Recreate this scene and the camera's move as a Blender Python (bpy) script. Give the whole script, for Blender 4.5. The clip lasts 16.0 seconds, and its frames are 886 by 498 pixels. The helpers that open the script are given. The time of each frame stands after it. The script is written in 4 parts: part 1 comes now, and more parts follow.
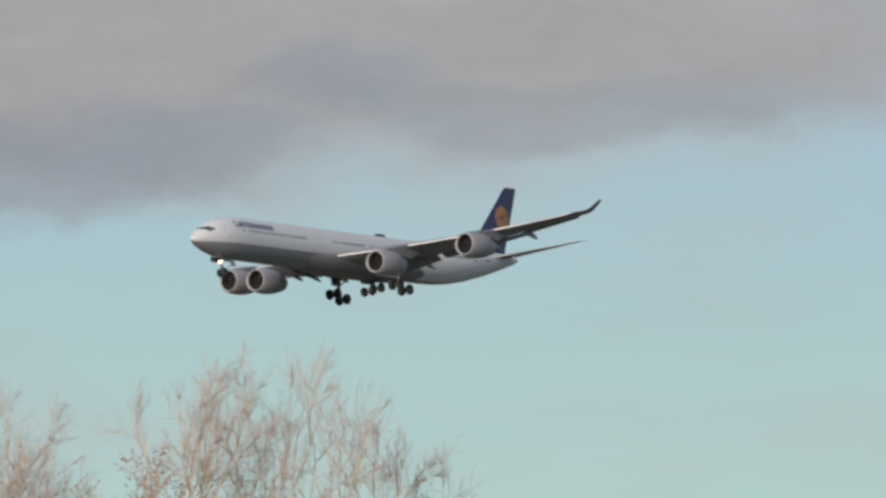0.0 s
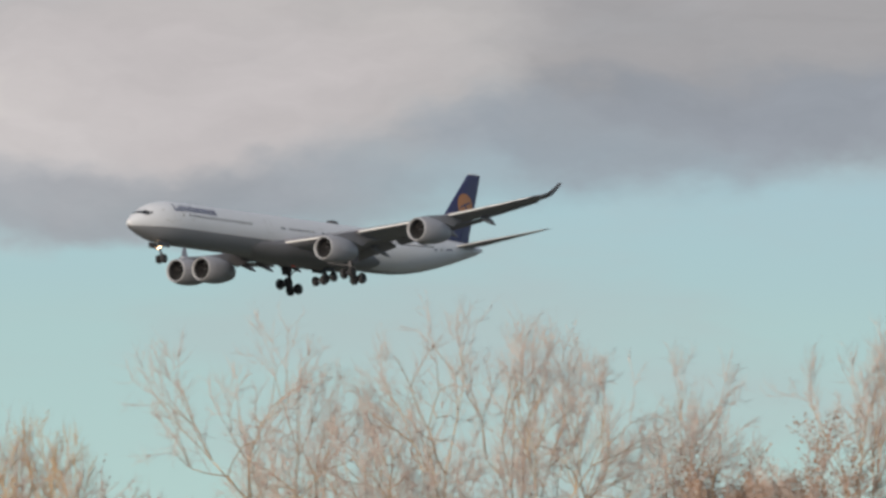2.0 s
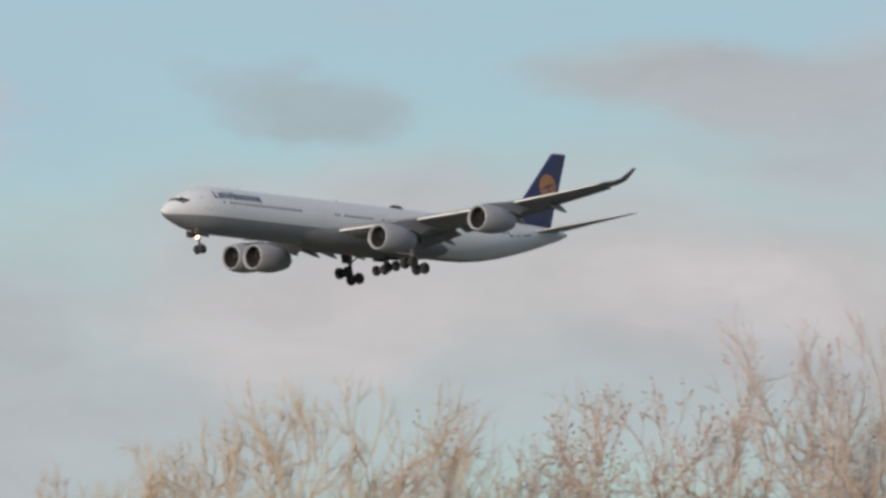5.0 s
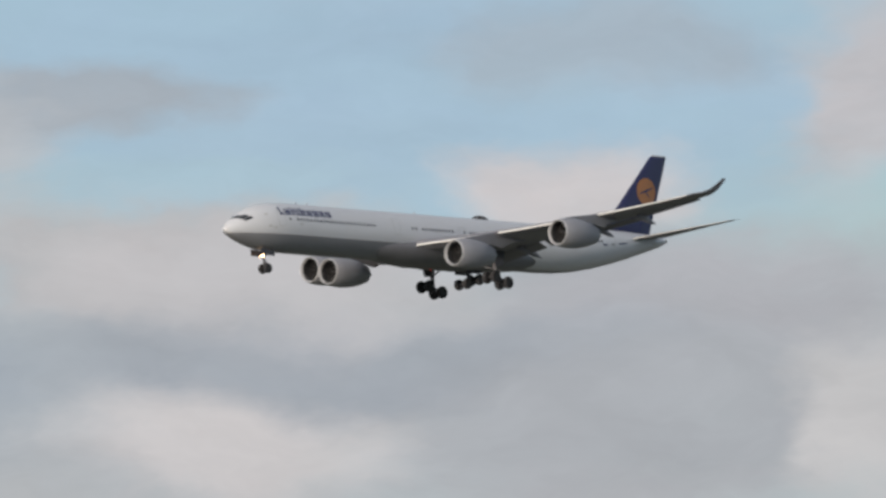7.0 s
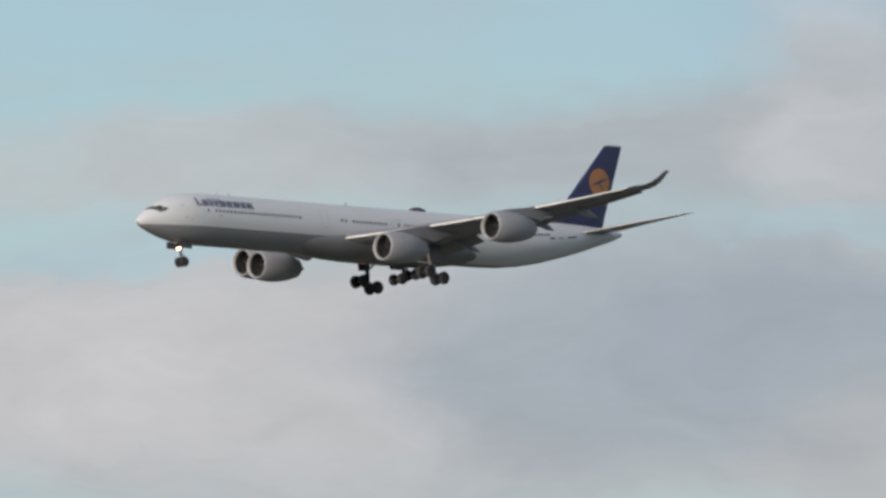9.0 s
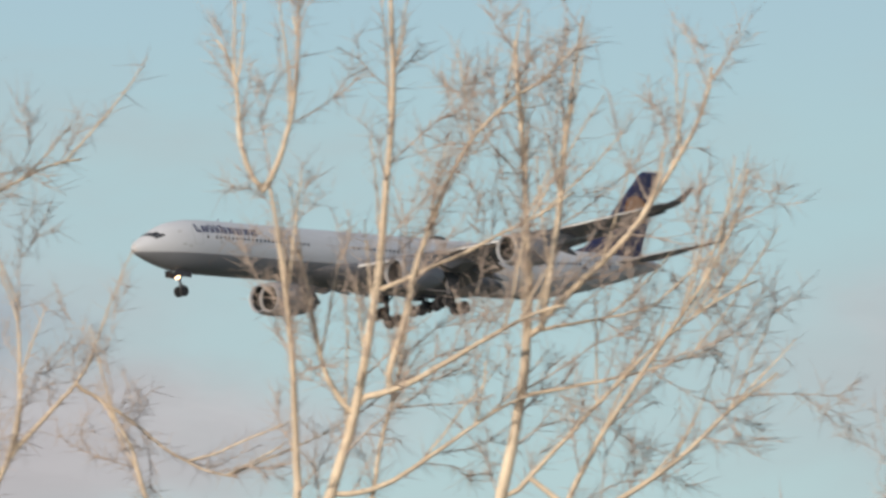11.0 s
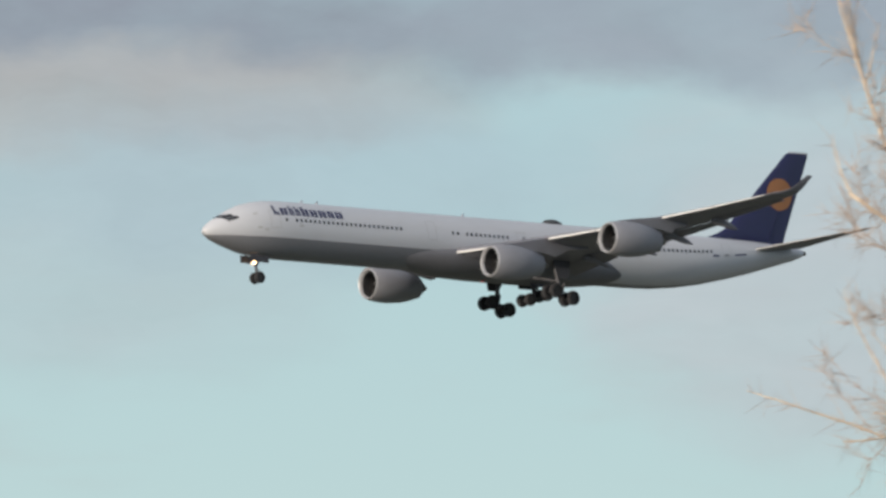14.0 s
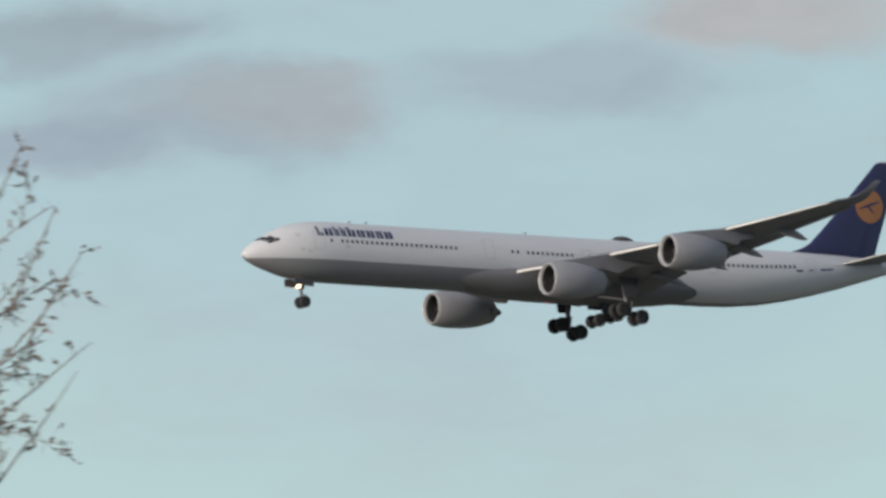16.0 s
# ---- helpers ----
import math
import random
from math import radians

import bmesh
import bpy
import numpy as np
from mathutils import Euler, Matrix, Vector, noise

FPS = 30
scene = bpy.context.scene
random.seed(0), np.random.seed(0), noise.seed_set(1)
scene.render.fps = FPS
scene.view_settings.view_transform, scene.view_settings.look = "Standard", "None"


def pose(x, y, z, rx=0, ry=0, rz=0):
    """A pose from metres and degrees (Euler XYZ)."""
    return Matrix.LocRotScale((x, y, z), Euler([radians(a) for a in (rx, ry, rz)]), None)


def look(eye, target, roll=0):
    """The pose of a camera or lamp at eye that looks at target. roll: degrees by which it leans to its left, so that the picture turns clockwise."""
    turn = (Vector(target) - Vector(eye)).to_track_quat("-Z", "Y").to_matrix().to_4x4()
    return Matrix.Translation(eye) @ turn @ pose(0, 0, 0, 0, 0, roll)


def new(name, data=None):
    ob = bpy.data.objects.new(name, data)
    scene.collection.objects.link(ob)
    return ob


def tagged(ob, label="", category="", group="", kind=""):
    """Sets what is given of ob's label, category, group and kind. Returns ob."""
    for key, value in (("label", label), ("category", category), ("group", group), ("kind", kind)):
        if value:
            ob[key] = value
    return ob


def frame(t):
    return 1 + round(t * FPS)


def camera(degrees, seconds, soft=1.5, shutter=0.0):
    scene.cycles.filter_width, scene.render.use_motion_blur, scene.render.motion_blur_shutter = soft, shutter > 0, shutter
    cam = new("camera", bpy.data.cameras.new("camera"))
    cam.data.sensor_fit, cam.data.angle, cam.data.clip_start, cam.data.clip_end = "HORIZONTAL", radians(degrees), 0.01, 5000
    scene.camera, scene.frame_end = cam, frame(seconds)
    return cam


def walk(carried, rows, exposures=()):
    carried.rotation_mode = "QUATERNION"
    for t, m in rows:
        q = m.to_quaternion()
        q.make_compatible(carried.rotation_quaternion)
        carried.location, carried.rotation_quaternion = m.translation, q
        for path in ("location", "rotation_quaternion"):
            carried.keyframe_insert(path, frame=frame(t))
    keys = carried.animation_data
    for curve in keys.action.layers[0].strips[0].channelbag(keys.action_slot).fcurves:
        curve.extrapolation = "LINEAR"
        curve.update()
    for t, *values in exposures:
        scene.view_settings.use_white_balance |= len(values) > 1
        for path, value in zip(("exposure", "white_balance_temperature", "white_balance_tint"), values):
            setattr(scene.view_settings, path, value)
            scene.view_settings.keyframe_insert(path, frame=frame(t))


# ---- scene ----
# ================= camera and its walk =================
EYE = Vector((0.0, 0.0, 1.7))


def aim(azimuth, height, lean):
    """The camera's pose: degrees east of north, degrees above the horizon, degrees of lean."""
    a, e, r = radians(azimuth), radians(height), radians(lean)
    ahead = Vector((math.sin(a) * math.cos(e), math.cos(a) * math.cos(e), math.sin(e)))
    right = Vector((math.cos(a), -math.sin(a), 0.0))
    up = right.cross(ahead)
    right, up = right * math.cos(r) + up * math.sin(r), up * math.cos(r) - right * math.sin(r)
    m = Matrix((right, up, -ahead)).transposed().to_4x4()
    return Matrix.Translation(EYE) @ m


cam = camera(2.2257, 16.0, soft=3.0, shutter=0.2)
walk(cam, [
    (0.0, aim(55.802, 2.376, -0.18)),
    (0.5, aim(55.430, 2.360, 0.17)),
    (1.0, aim(54.949, 2.321, 0.60)),
    (1.5, aim(54.518, 2.271, 0.82)),
    (2.0, aim(54.104, 2.275, 0.73)),
    (2.5, aim(53.630, 2.262, 0.67)),
    (3.0, aim(53.092, 2.220, 0.67)),
    (3.5, aim(52.616, 2.193, 0.67)),
    (4.0, aim(52.077, 2.177, 0.60)),
    (4.5, aim(51.519, 2.152, 0.47)),
    (4.7, aim(51.269, 2.127, 0.37)),
    (5.3, aim(50.556, 2.106, -0.09)),
    (6.0, aim(49.701, 2.081, -0.62)),
    (6.6, aim(48.948, 2.058, -1.08)),
    (7.0, aim(48.436, 2.042, -1.38)),
    (7.5, aim(47.781, 2.022, -1.34)),
    (8.0, aim(47.236, 1.964, -1.01)),
    (8.5, aim(46.651, 1.897, -0.95)),
    (9.0, aim(46.122, 1.910, -0.94)),
    (9.2, aim(45.889, 1.915, -0.92)),
    (9.8, aim(45.070, 1.898, -0.77)),
    (10.4, aim(44.229, 1.880, -0.62)),
    (11.0, aim(43.365, 1.860, -0.47)),
    (11.5, aim(42.628, 1.843, -0.34)),
    (12.0, aim(41.757, 1.792, 0.41)),
    (12.5, aim(41.029, 1.747, 0.05)),
    (13.0, aim(40.278, 1.678, 0.33)),
    (13.5, aim(39.369, 1.649, 0.27)),
    (14.0, aim(38.535, 1.607, 0.23)),
    (14.5, aim(37.741, 1.581, -0.20)),
    (15.0, aim(36.993, 1.559, -0.26)),
    (15.5, aim(36.028, 1.515, -0.27)),
    (16.0, aim(34.974, 1.490, -0.48)),
], exposures=[(0.0, 0.0), (11.3, 0.0), (12.1, 0.14), (13.5, 0.14), (14.3, 0.03), (16.0, 0.0)])

# ================= sky, sun and exposure =================
SUN_AZIMUTH, SUN_HEIGHT = radians(-97), radians(13)


def lin(c):
    """Linear colour from an 8-bit display colour."""
    return tuple(((v / 255) / 12.92 if v < 10 else (((v / 255) + 0.055) / 1.055) ** 2.4) for v in c)


world = bpy.data.worlds.new("sky")
scene.world = world
world.use_nodes = True
wt = world.node_tree
wt.nodes.clear()


def node(tree, kind, **settings):
    n = tree.nodes.new(kind)
    for k, v in settings.items():
        if k == "operation":
            n.operation = v
        elif k == "data_type":
            n.data_type = v
        elif k == "interpolation_type":
            n.interpolation_type = v
        elif k == "blend_type":
            n.blend_type = v
    return n


def wire(tree, value, socket):
    if isinstance(value, bpy.types.NodeSocket):
        tree.links.new(value, socket)
    else:
        socket.default_value = value


def calc(tree, op, *values):
    n = node(tree, "ShaderNodeMath", operation=op)
    for v, s in zip(values, n.inputs):
        wire(tree, v, s)
    return n.outputs[0]


def vcalc(tree, op, *values):
    n = node(tree, "ShaderNodeVectorMath", operation=op)
    for v, s in zip(values, n.inputs):
        wire(tree, v, s)
    return n.outputs["Value"] if op == "LENGTH" else n.outputs[0]


def remap(tree, value, a, b, c=0.0, d=1.0, smooth=False):
    n = node(tree, "ShaderNodeMapRange", interpolation_type="SMOOTHSTEP" if smooth else "LINEAR")
    wire(tree, value, n.inputs["Value"])
    n.inputs["From Min"].default_value, n.inputs["From Max"].default_value = a, b
    n.inputs["To Min"].default_value, n.inputs["To Max"].default_value = c, d
    return n.outputs["Result"]


def blend(tree, factor, a, b, how="MIX"):
    n = node(tree, "ShaderNodeMix", data_type="RGBA", blend_type=how)
    for v, s in ((factor, n.inputs[0]), (a, n.inputs[6]), (b, n.inputs[7])):
        wire(tree, (*v, 1.0) if isinstance(v, tuple) and len(v) == 3 else v, s)
    return n.outputs[2]


def fuzz(tree, vector, scale, detail=4.0, rough=0.55, colour=False, stretch=None):
    if stretch:
        vector = vcalc(tree, "MULTIPLY", vector, stretch)
    n = node(tree, "ShaderNodeTexNoise")
    wire(tree, vector, n.inputs["Vector"])
    n.inputs["Scale"].default_value, n.inputs["Detail"].default_value, n.inputs["Roughness"].default_value = scale, detail, rough
    return n.outputs["Color"] if colour else n.outputs[0]


direction = node(wt, "ShaderNodeTexCoord").outputs["Generated"]
split = node(wt, "ShaderNodeSeparateXYZ")
wire(wt, direction, split.inputs[0])
azim = calc(wt, "MULTIPLY", calc(wt, "ARCTAN2", split.outputs[0], split.outputs[1]), 57.29578)
elev = calc(wt, "MULTIPLY", calc(wt, "ARCSINE", split.outputs[2]), 57.29578)
join = node(wt, "ShaderNodeCombineXYZ")
wire(wt, azim, join.inputs[0])
wire(wt, elev, join.inputs[1])
flat = join.outputs[0]
# the air near the horizon, pale and greenish, bluer higher up
clear = blend(wt, remap(wt, elev, 0.6, 2.0), lin((187, 211, 210)), lin((174, 203, 209)))
green = blend(wt, remap(wt, elev, 1.6, 2.2), lin((179, 207, 202)), lin((172, 201, 202)))
clear = blend(wt, remap(wt, azim, 48.0, 52.0, 0.0, 1.0, True), clear, green)
clear = blend(wt, remap(wt, elev, 2.1, 2.9), clear, lin((163, 193, 211)))
# ragged edges of the clouds: the place is shifted by fuzz at two sizes
shift = vcalc(wt, "SUBTRACT", fuzz(wt, flat, 1.5, 5.0, 0.55, True, (0.95, 1.5, 1.0)), (0.5, 0.5, 0.5))
finer = vcalc(wt, "SUBTRACT", fuzz(wt, flat, 6.0, 4.0, 0.6, True, (0.8, 1.5, 1.0)), (0.5, 0.5, 0.5))
ragged = vcalc(wt, "ADD", flat, vcalc(wt, "ADD", vcalc(wt, "MULTIPLY", shift, (0.9, 0.36, 0.0)), vcalc(wt, "MULTIPLY", finer, (0.16, 0.07, 0.0))))
mottle = remap(wt, fuzz(wt, ragged, 2.6, 5.0, 0.62, False, (0.75, 2.0, 1.0)), 0.3, 0.7, 0.93, 1.07)
wisps = remap(wt, fuzz(wt, flat, 2.2, 6.0, 0.6, False, (0.9, 1.8, 1.0)), 0.3, 0.7, 0.84, 1.10)
# thin veils everywhere
veil = remap(wt, fuzz(wt, flat, 0.8, 5.0, 0.6, False, (0.7, 2.2, 1.0)), 0.45, 0.72, 0.0, 0.4, True)
clouded = blend(wt, veil, clear, lin((180, 184, 186)))

even = node(wt, "ShaderNodeCombineXYZ")
for k, share in enumerate((0.995, 1.0, 1.03)):
    wire(wt, calc(wt, "MULTIPLY", mottle, share), even.inputs[k])
even = even.outputs[0]


def cloud(azimuth, height, wide, tall, tone, cover):
    """One cloud: its middle and half sizes in degrees, its tone and how much of the sky it hides."""
    global clouded
    here = vcalc(wt, "MULTIPLY_ADD", clouded, (1e-6, 1e-6, 1e-6), ragged)   # keeps the clouds in one chain
    away = vcalc(wt, "MULTIPLY", vcalc(wt, "SUBTRACT", here, (azimuth, height, 0.0)), (1 / wide, 1 / tall, 0.0))
    mask = remap(wt, vcalc(wt, "LENGTH", away), 0.5, 1.4, cover, 0.0, True)
    clouded = blend(wt, calc(wt, "MINIMUM", calc(wt, "MULTIPLY", mask, wisps), 1.0), clouded, vcalc(wt, "MULTIPLY", lin(tone), even))


cloud(48.50, 1.62, 2.30, 0.42, (178, 180, 182), 0.95)
cloud(46.00, 1.55, 1.80, 0.42, (180, 182, 183), 0.90)
cloud(41.30, 1.50, 1.50, 0.50, (182, 184, 186), 0.60)
cloud(54.60, 2.95, 2.20, 0.36, (168, 167, 167), 0.90)
cloud(51.20, 2.00, 1.30, 0.34, (190, 187, 186), 0.60)
cloud(41.03, 1.73, 1.28, 0.64, (184, 187, 190), 0.40)
cloud(48.33, 2.43, 1.42, 0.37, (163, 185, 204), 0.70)
cloud(34.98, 1.65, 1.28, 0.74, (173, 195, 204), 0.45)
cloud(54.97, 2.86, 1.06, 0.33, (165, 163, 163), 0.95)
cloud(56.25, 2.94, 1.14, 0.24, (165, 163, 162), 0.95)
cloud(54.94, 2.63, 0.51, 0.10, (145, 150, 156), 0.80)
cloud(55.97, 2.73, 0.71, 0.07, (150, 158, 162), 0.60)
cloud(53.54, 2.71, 0.85, 0.33, (190, 185, 181), 0.90)
cloud(53.34, 2.64, 0.78, 0.24, (194, 188, 186), 0.95)
cloud(52.61, 2.58, 0.60, 0.27, (203, 197, 194), 0.95)
cloud(52.78, 2.68, 0.17, 0.11, (212, 208, 198), 0.70)
cloud(53.28, 2.39, 0.71, 0.09, (160, 163, 167), 0.85)
cloud(51.58, 2.54, 0.37, 0.11, (176, 178, 178), 0.80)
cloud(51.72, 1.97, 0.64, 0.17, (193, 188, 186), 0.90)
cloud(51.40, 1.98, 0.71, 0.18, (190, 187, 186), 0.70)
cloud(50.69, 2.17, 0.57, 0.18, (188, 186, 186), 0.70)
cloud(47.54, 2.41, 0.34, 0.09, (163, 169, 174), 0.85)
cloud(48.83, 2.55, 0.37, 0.13, (168, 176, 182), 0.60)
cloud(49.50, 2.39, 0.24, 0.23, (194, 190, 190), 0.90)
cloud(48.77, 2.17, 0.31, 0.13, (206, 200, 198), 0.95)
cloud(47.68, 1.99, 0.68, 0.16, (188, 185, 184), 0.95)
cloud(49.10, 1.91, 0.71, 0.17, (176, 177, 180), 0.95)
cloud(48.17, 1.77, 0.99, 0.13, (160, 166, 172), 0.90)
cloud(49.02, 1.63, 0.64, 0.18, (170, 173, 176), 0.90)
cloud(47.92, 1.56, 0.47, 0.14, (204, 200, 198), 0.95)
cloud(49.53, 1.59, 0.20, 0.21, (198, 196, 194), 0.90)
cloud(45.58, 2.13, 0.74, 0.13, (188, 191, 191), 0.90)
cloud(46.50, 2.16, 0.74, 0.16, (174, 180, 183), 0.95)
cloud(47.14, 2.24, 0.31, 0.26, (191, 193, 194), 0.90)
cloud(45.43, 1.61, 0.99, 0.26, (196, 195, 195), 0.95)
cloud(46.78, 1.67, 0.74, 0.33, (170, 178, 183), 0.85)
cloud(47.13, 1.38, 0.35, 0.14, (182, 184, 184), 0.80)
cloud(42.36, 1.39, 0.85, 0.21, (190, 186, 186), 0.85)
cloud(40.06, 2.29, 0.60, 0.16, (152, 162, 172), 0.80)
cloud(41.45, 2.02, 0.21, 0.24, (202, 197, 196), 0.90)
cloud(41.93, 1.69, 0.40, 0.17, (160, 168, 178), 0.85)
cloud(41.88, 1.28, 0.54, 0.24, (187, 183, 183), 0.90)
cloud(40.27, 1.46, 0.47, 0.35, (186, 183, 183), 0.80)
cloud(37.62, 2.14, 1.28, 0.17, (144, 151, 161), 0.90)
cloud(37.62, 1.97, 0.99, 0.14, (174, 176, 174), 0.85)
cloud(36.84, 1.41, 0.43, 0.17, (170, 180, 181), 0.85)
cloud(34.36, 1.80, 0.47, 0.14, (155, 164, 172), 0.45)
cloud(34.57, 1.83, 0.26, 0.10, (168, 168, 171), 0.60)
cloud(35.28, 1.90, 0.45, 0.11, (160, 172, 180), 0.50)
cloud(35.78, 2.07, 0.45, 0.10, (182, 179, 178), 0.80)
cloud(34.04, 2.04, 0.31, 0.10, (152, 161, 169), 0.65)
cloud(54.54, 2.54, 0.45, 0.09, (152, 158, 165), 0.65)
cloud(54.99, 2.61, 0.37, 0.09, (152, 158, 165), 0.65)
cloud(55.50, 2.80, 0.28, 0.09, (150, 157, 163), 0.70)
cloud(51.61, 1.96, 0.37, 0.13, (202, 197, 196), 0.85)
cloud(50.58, 1.92, 0.45, 0.16, (199, 194, 193), 0.85)
cloud(50.54, 2.50, 0.31, 0.09, (164, 171, 174), 0.70)
cloud(39.27, 2.17, 0.74, 0.16, (150, 158, 168), 0.75)
cloud(37.64, 1.59, 0.60, 0.31, (176, 187, 190), 0.45)
cloud(39.46, 1.57, 0.50, 0.43, (187, 190, 193), 0.60)
cloud(52.46, 2.53, 0.34, 0.26, (206, 200, 198), 0.85)
cloud(51.69, 1.73, 0.85, 0.17, (178, 183, 185), 0.65)
cloud(46.61, 1.66, 0.64, 0.18, (164, 172, 178), 0.65)
cloud(48.04, 1.96, 0.50, 0.14, (194, 192, 192), 0.70)
cloud(54.26, 2.48, 0.50, 0.09, (147, 153, 160), 0.40)
cloud(53.83, 2.39, 0.45, 0.10, (150, 156, 162), 0.55)
cloud(51.95, 2.43, 0.45, 0.20, (180, 181, 183), 0.75)
cloud(38.20, 1.78, 0.90, 0.22, (166, 184, 192), 0.50)
cloud(47.22, 2.34, 0.33, 0.10, (174, 179, 183), 0.50)
cloud(47.85, 2.20, 0.35, 0.06, (172, 196, 206), 0.70)
cloud(46.70, 1.52, 0.50, 0.18, (163, 171, 177), 0.60)
cloud(45.35, 1.88, 0.35, 0.05, (174, 199, 205), 0.70)
cloud(47.05, 1.95, 0.25, 0.05, (174, 197, 204), 0.55)
cloud(34.03, 1.74, 0.37, 0.06, (150, 161, 176), 0.50)
cloud(46.95, 1.70, 0.40, 0.14, (156, 165, 174), 0.55)
# higher up, out of sight: broken cloud under a real sky
high = remap(wt, fuzz(wt, direction, 3.0, 5.0, 0.6, False, (1.0, 1.0, 2.0)), 0.35, 0.6, 0.25, 0.95, True)
dome = blend(wt, high, lin((160, 190, 212)), lin((196, 196, 198)))
tint = blend(wt, remap(wt, elev, 3.5, 12.0, 0.0, 1.0, True), clouded, dome)
sky = node(wt, "ShaderNodeTexSky")
sky.sky_type = "NISHITA"
sky.sun_disc, sky.sun_elevation, sky.sun_rotation = False, SUN_HEIGHT, SUN_AZIMUTH
real, haze, mixed, out = (node(wt, "ShaderNodeBackground"), node(wt, "ShaderNodeBackground"), node(wt, "ShaderNodeMixShader"), node(wt, "ShaderNodeOutputWorld"))
wire(wt, sky.outputs[0], real.inputs[0])
real.inputs[1].default_value = 0.08
wire(wt, tint, haze.inputs[0])
haze.inputs[1].default_value = 1.0
wire(wt, remap(wt, elev, 3.0, 14.0, 1.0, 0.75), mixed.inputs[0])
wt.links.new(real.outputs[0], mixed.inputs[1])
wt.links.new(haze.outputs[0], mixed.inputs[2])
wt.links.new(mixed.outputs[0], out.inputs[0])

sun = new("sun", bpy.data.lights.new("sun", "SUN"))
sun.data.energy, sun.data.angle, sun.data.color = 4.1, radians(1.0), (1.0, 0.87, 0.70)
toward = Vector((math.sin(SUN_AZIMUTH) * math.cos(SUN_HEIGHT), math.cos(SUN_AZIMUTH) * math.cos(SUN_HEIGHT), math.sin(SUN_HEIGHT)))
sun.matrix_world = look(tuple(toward * 60), (0, 0, 0))


# ================= materials =================
def material(name, colour, rough=0.5, metal=0.0, vary=0.12, size=1.0, bump=0.0, second=None, glow=None, power=0.0, stretch=None):
    """A surface with stains at a large scale and grain at a small one (size: metres of the large one)."""
    m = bpy.data.materials.new(name)
    m.use_nodes = True
    t = m.node_tree
    b = t.nodes["Principled BSDF"]
    at = node(t, "ShaderNodeTexCoord").outputs["Object"]
    large = fuzz(t, at, 1 / size, 4.0, 0.6, False, stretch)
    small = fuzz(t, at, 9 / size, 5.0, 0.65, False, stretch)
    other = second or tuple(v * (1 - vary) for v in colour)
    k = calc(t, "ADD", calc(t, "MULTIPLY", remap(t, large, 0.3, 0.7), 0.65), calc(t, "MULTIPLY", remap(t, small, 0.3, 0.7), 0.35))
    wire(t, blend(t, k, colour, other), b.inputs["Base Color"])
    wire(t, remap(t, small, 0.3, 0.7, max(rough - 0.08, 0.02), min(rough + 0.1, 1.0)), b.inputs["Roughness"])
    b.inputs["Metallic"].default_value = metal
    if bump:
        n = node(t, "ShaderNodeBump")
        n.inputs["Strength"].default_value, n.inputs["Distance"].default_value = 0.6, bump
        wire(t, small, n.inputs["Height"])
        wire(t, n.outputs[0], b.inputs["Normal"])
    if glow:
        b.inputs["Emission Color"].default_value, b.inputs["Emission Strength"].default_value = (*glow, 1.0), power
    return m


WHITE = material("white_paint", (0.54, 0.55, 0.60), 0.40, vary=0.10, size=3.0, stretch=(0.35, 1.0, 1.6))
GREY = material("grey_paint", (0.215, 0.22, 0.25), 0.48, vary=0.15, size=2.5, stretch=(0.3, 1.0, 1.4))
# darker copy of the belly grey, with shade under the wing painted in
ROOT_SHADE = material("shaded_root_grey", (0.15, 0.152, 0.175), 0.5, vary=0.18, size=2.0)
WING = material("wing_grey", (0.19, 0.19, 0.225), 0.48, vary=0.18, size=2.0)
FLAP = material("flap_grey", (0.175, 0.175, 0.20), 0.5, vary=0.2, size=1.2)
SLAT = material("bare_slat", (0.62, 0.61, 0.62), 0.4, vary=0.12, size=1.5)
NACELLE = material("nacelle_paint", (0.26, 0.26, 0.295), 0.48, vary=0.12, size=1.4)
LIP = material("polished_lip", (0.42, 0.42, 0.45), 0.45, 0.2, vary=0.1, size=0.6)
DARK = material("intake_dark", (0.045, 0.045, 0.05), 0.55, vary=0.3, size=0.5)
BLADE = material("fan_titanium", (0.05, 0.05, 0.055), 0.5, 0.4, vary=0.3, size=0.4)
HOT = material("exhaust_metal", (0.17, 0.15, 0.14), 0.45, 0.7, vary=0.35, size=0.5)
NAVY = material("navy_paint", (0.018, 0.020, 0.085), 0.35, vary=0.25, size=2.0)
ORANGE = material("orange_paint", (0.36, 0.15, 0.055), 0.4, vary=0.15, size=1.0)
GLASS = material("cabin_glass", (0.03, 0.032, 0.04), 0.12, vary=0.3, size=0.3)
TYRE = material("tyre_rubber", (0.032, 0.032, 0.038), 0.88, vary=0.3, size=0.3)
HUB = material("wheel_hub", (0.035, 0.035, 0.04), 0.6, 0.2, vary=0.3, size=0.3)
STEEL = material("gear_steel", (0.07, 0.07, 0.085), 0.5, 0.2, vary=0.3, size=0.4)
SEAM = material("door_seam", (0.45, 0.455, 0.48), 0.5, vary=0.2, size=0.5)
LAMP = material("landing_light", (0.9, 0.85, 0.7), 0.3, glow=(1.0, 0.62, 0.34), power=6.0)
RED = material("red_lens", (0.5, 0.03, 0.03), 0.3, glow=(1.0, 0.1, 0.05), power=0.6)
BARK = material("pale_bark", (0.88, 0.73, 0.56), 0.85, size=0.3, bump=0.02, second=(0.34, 0.26, 0.20), stretch=(1.0, 1.0, 0.35))
TWIG = material("twig_bark", (0.62, 0.50, 0.42), 0.85, size=0.5, second=(0.34, 0.28, 0.26))
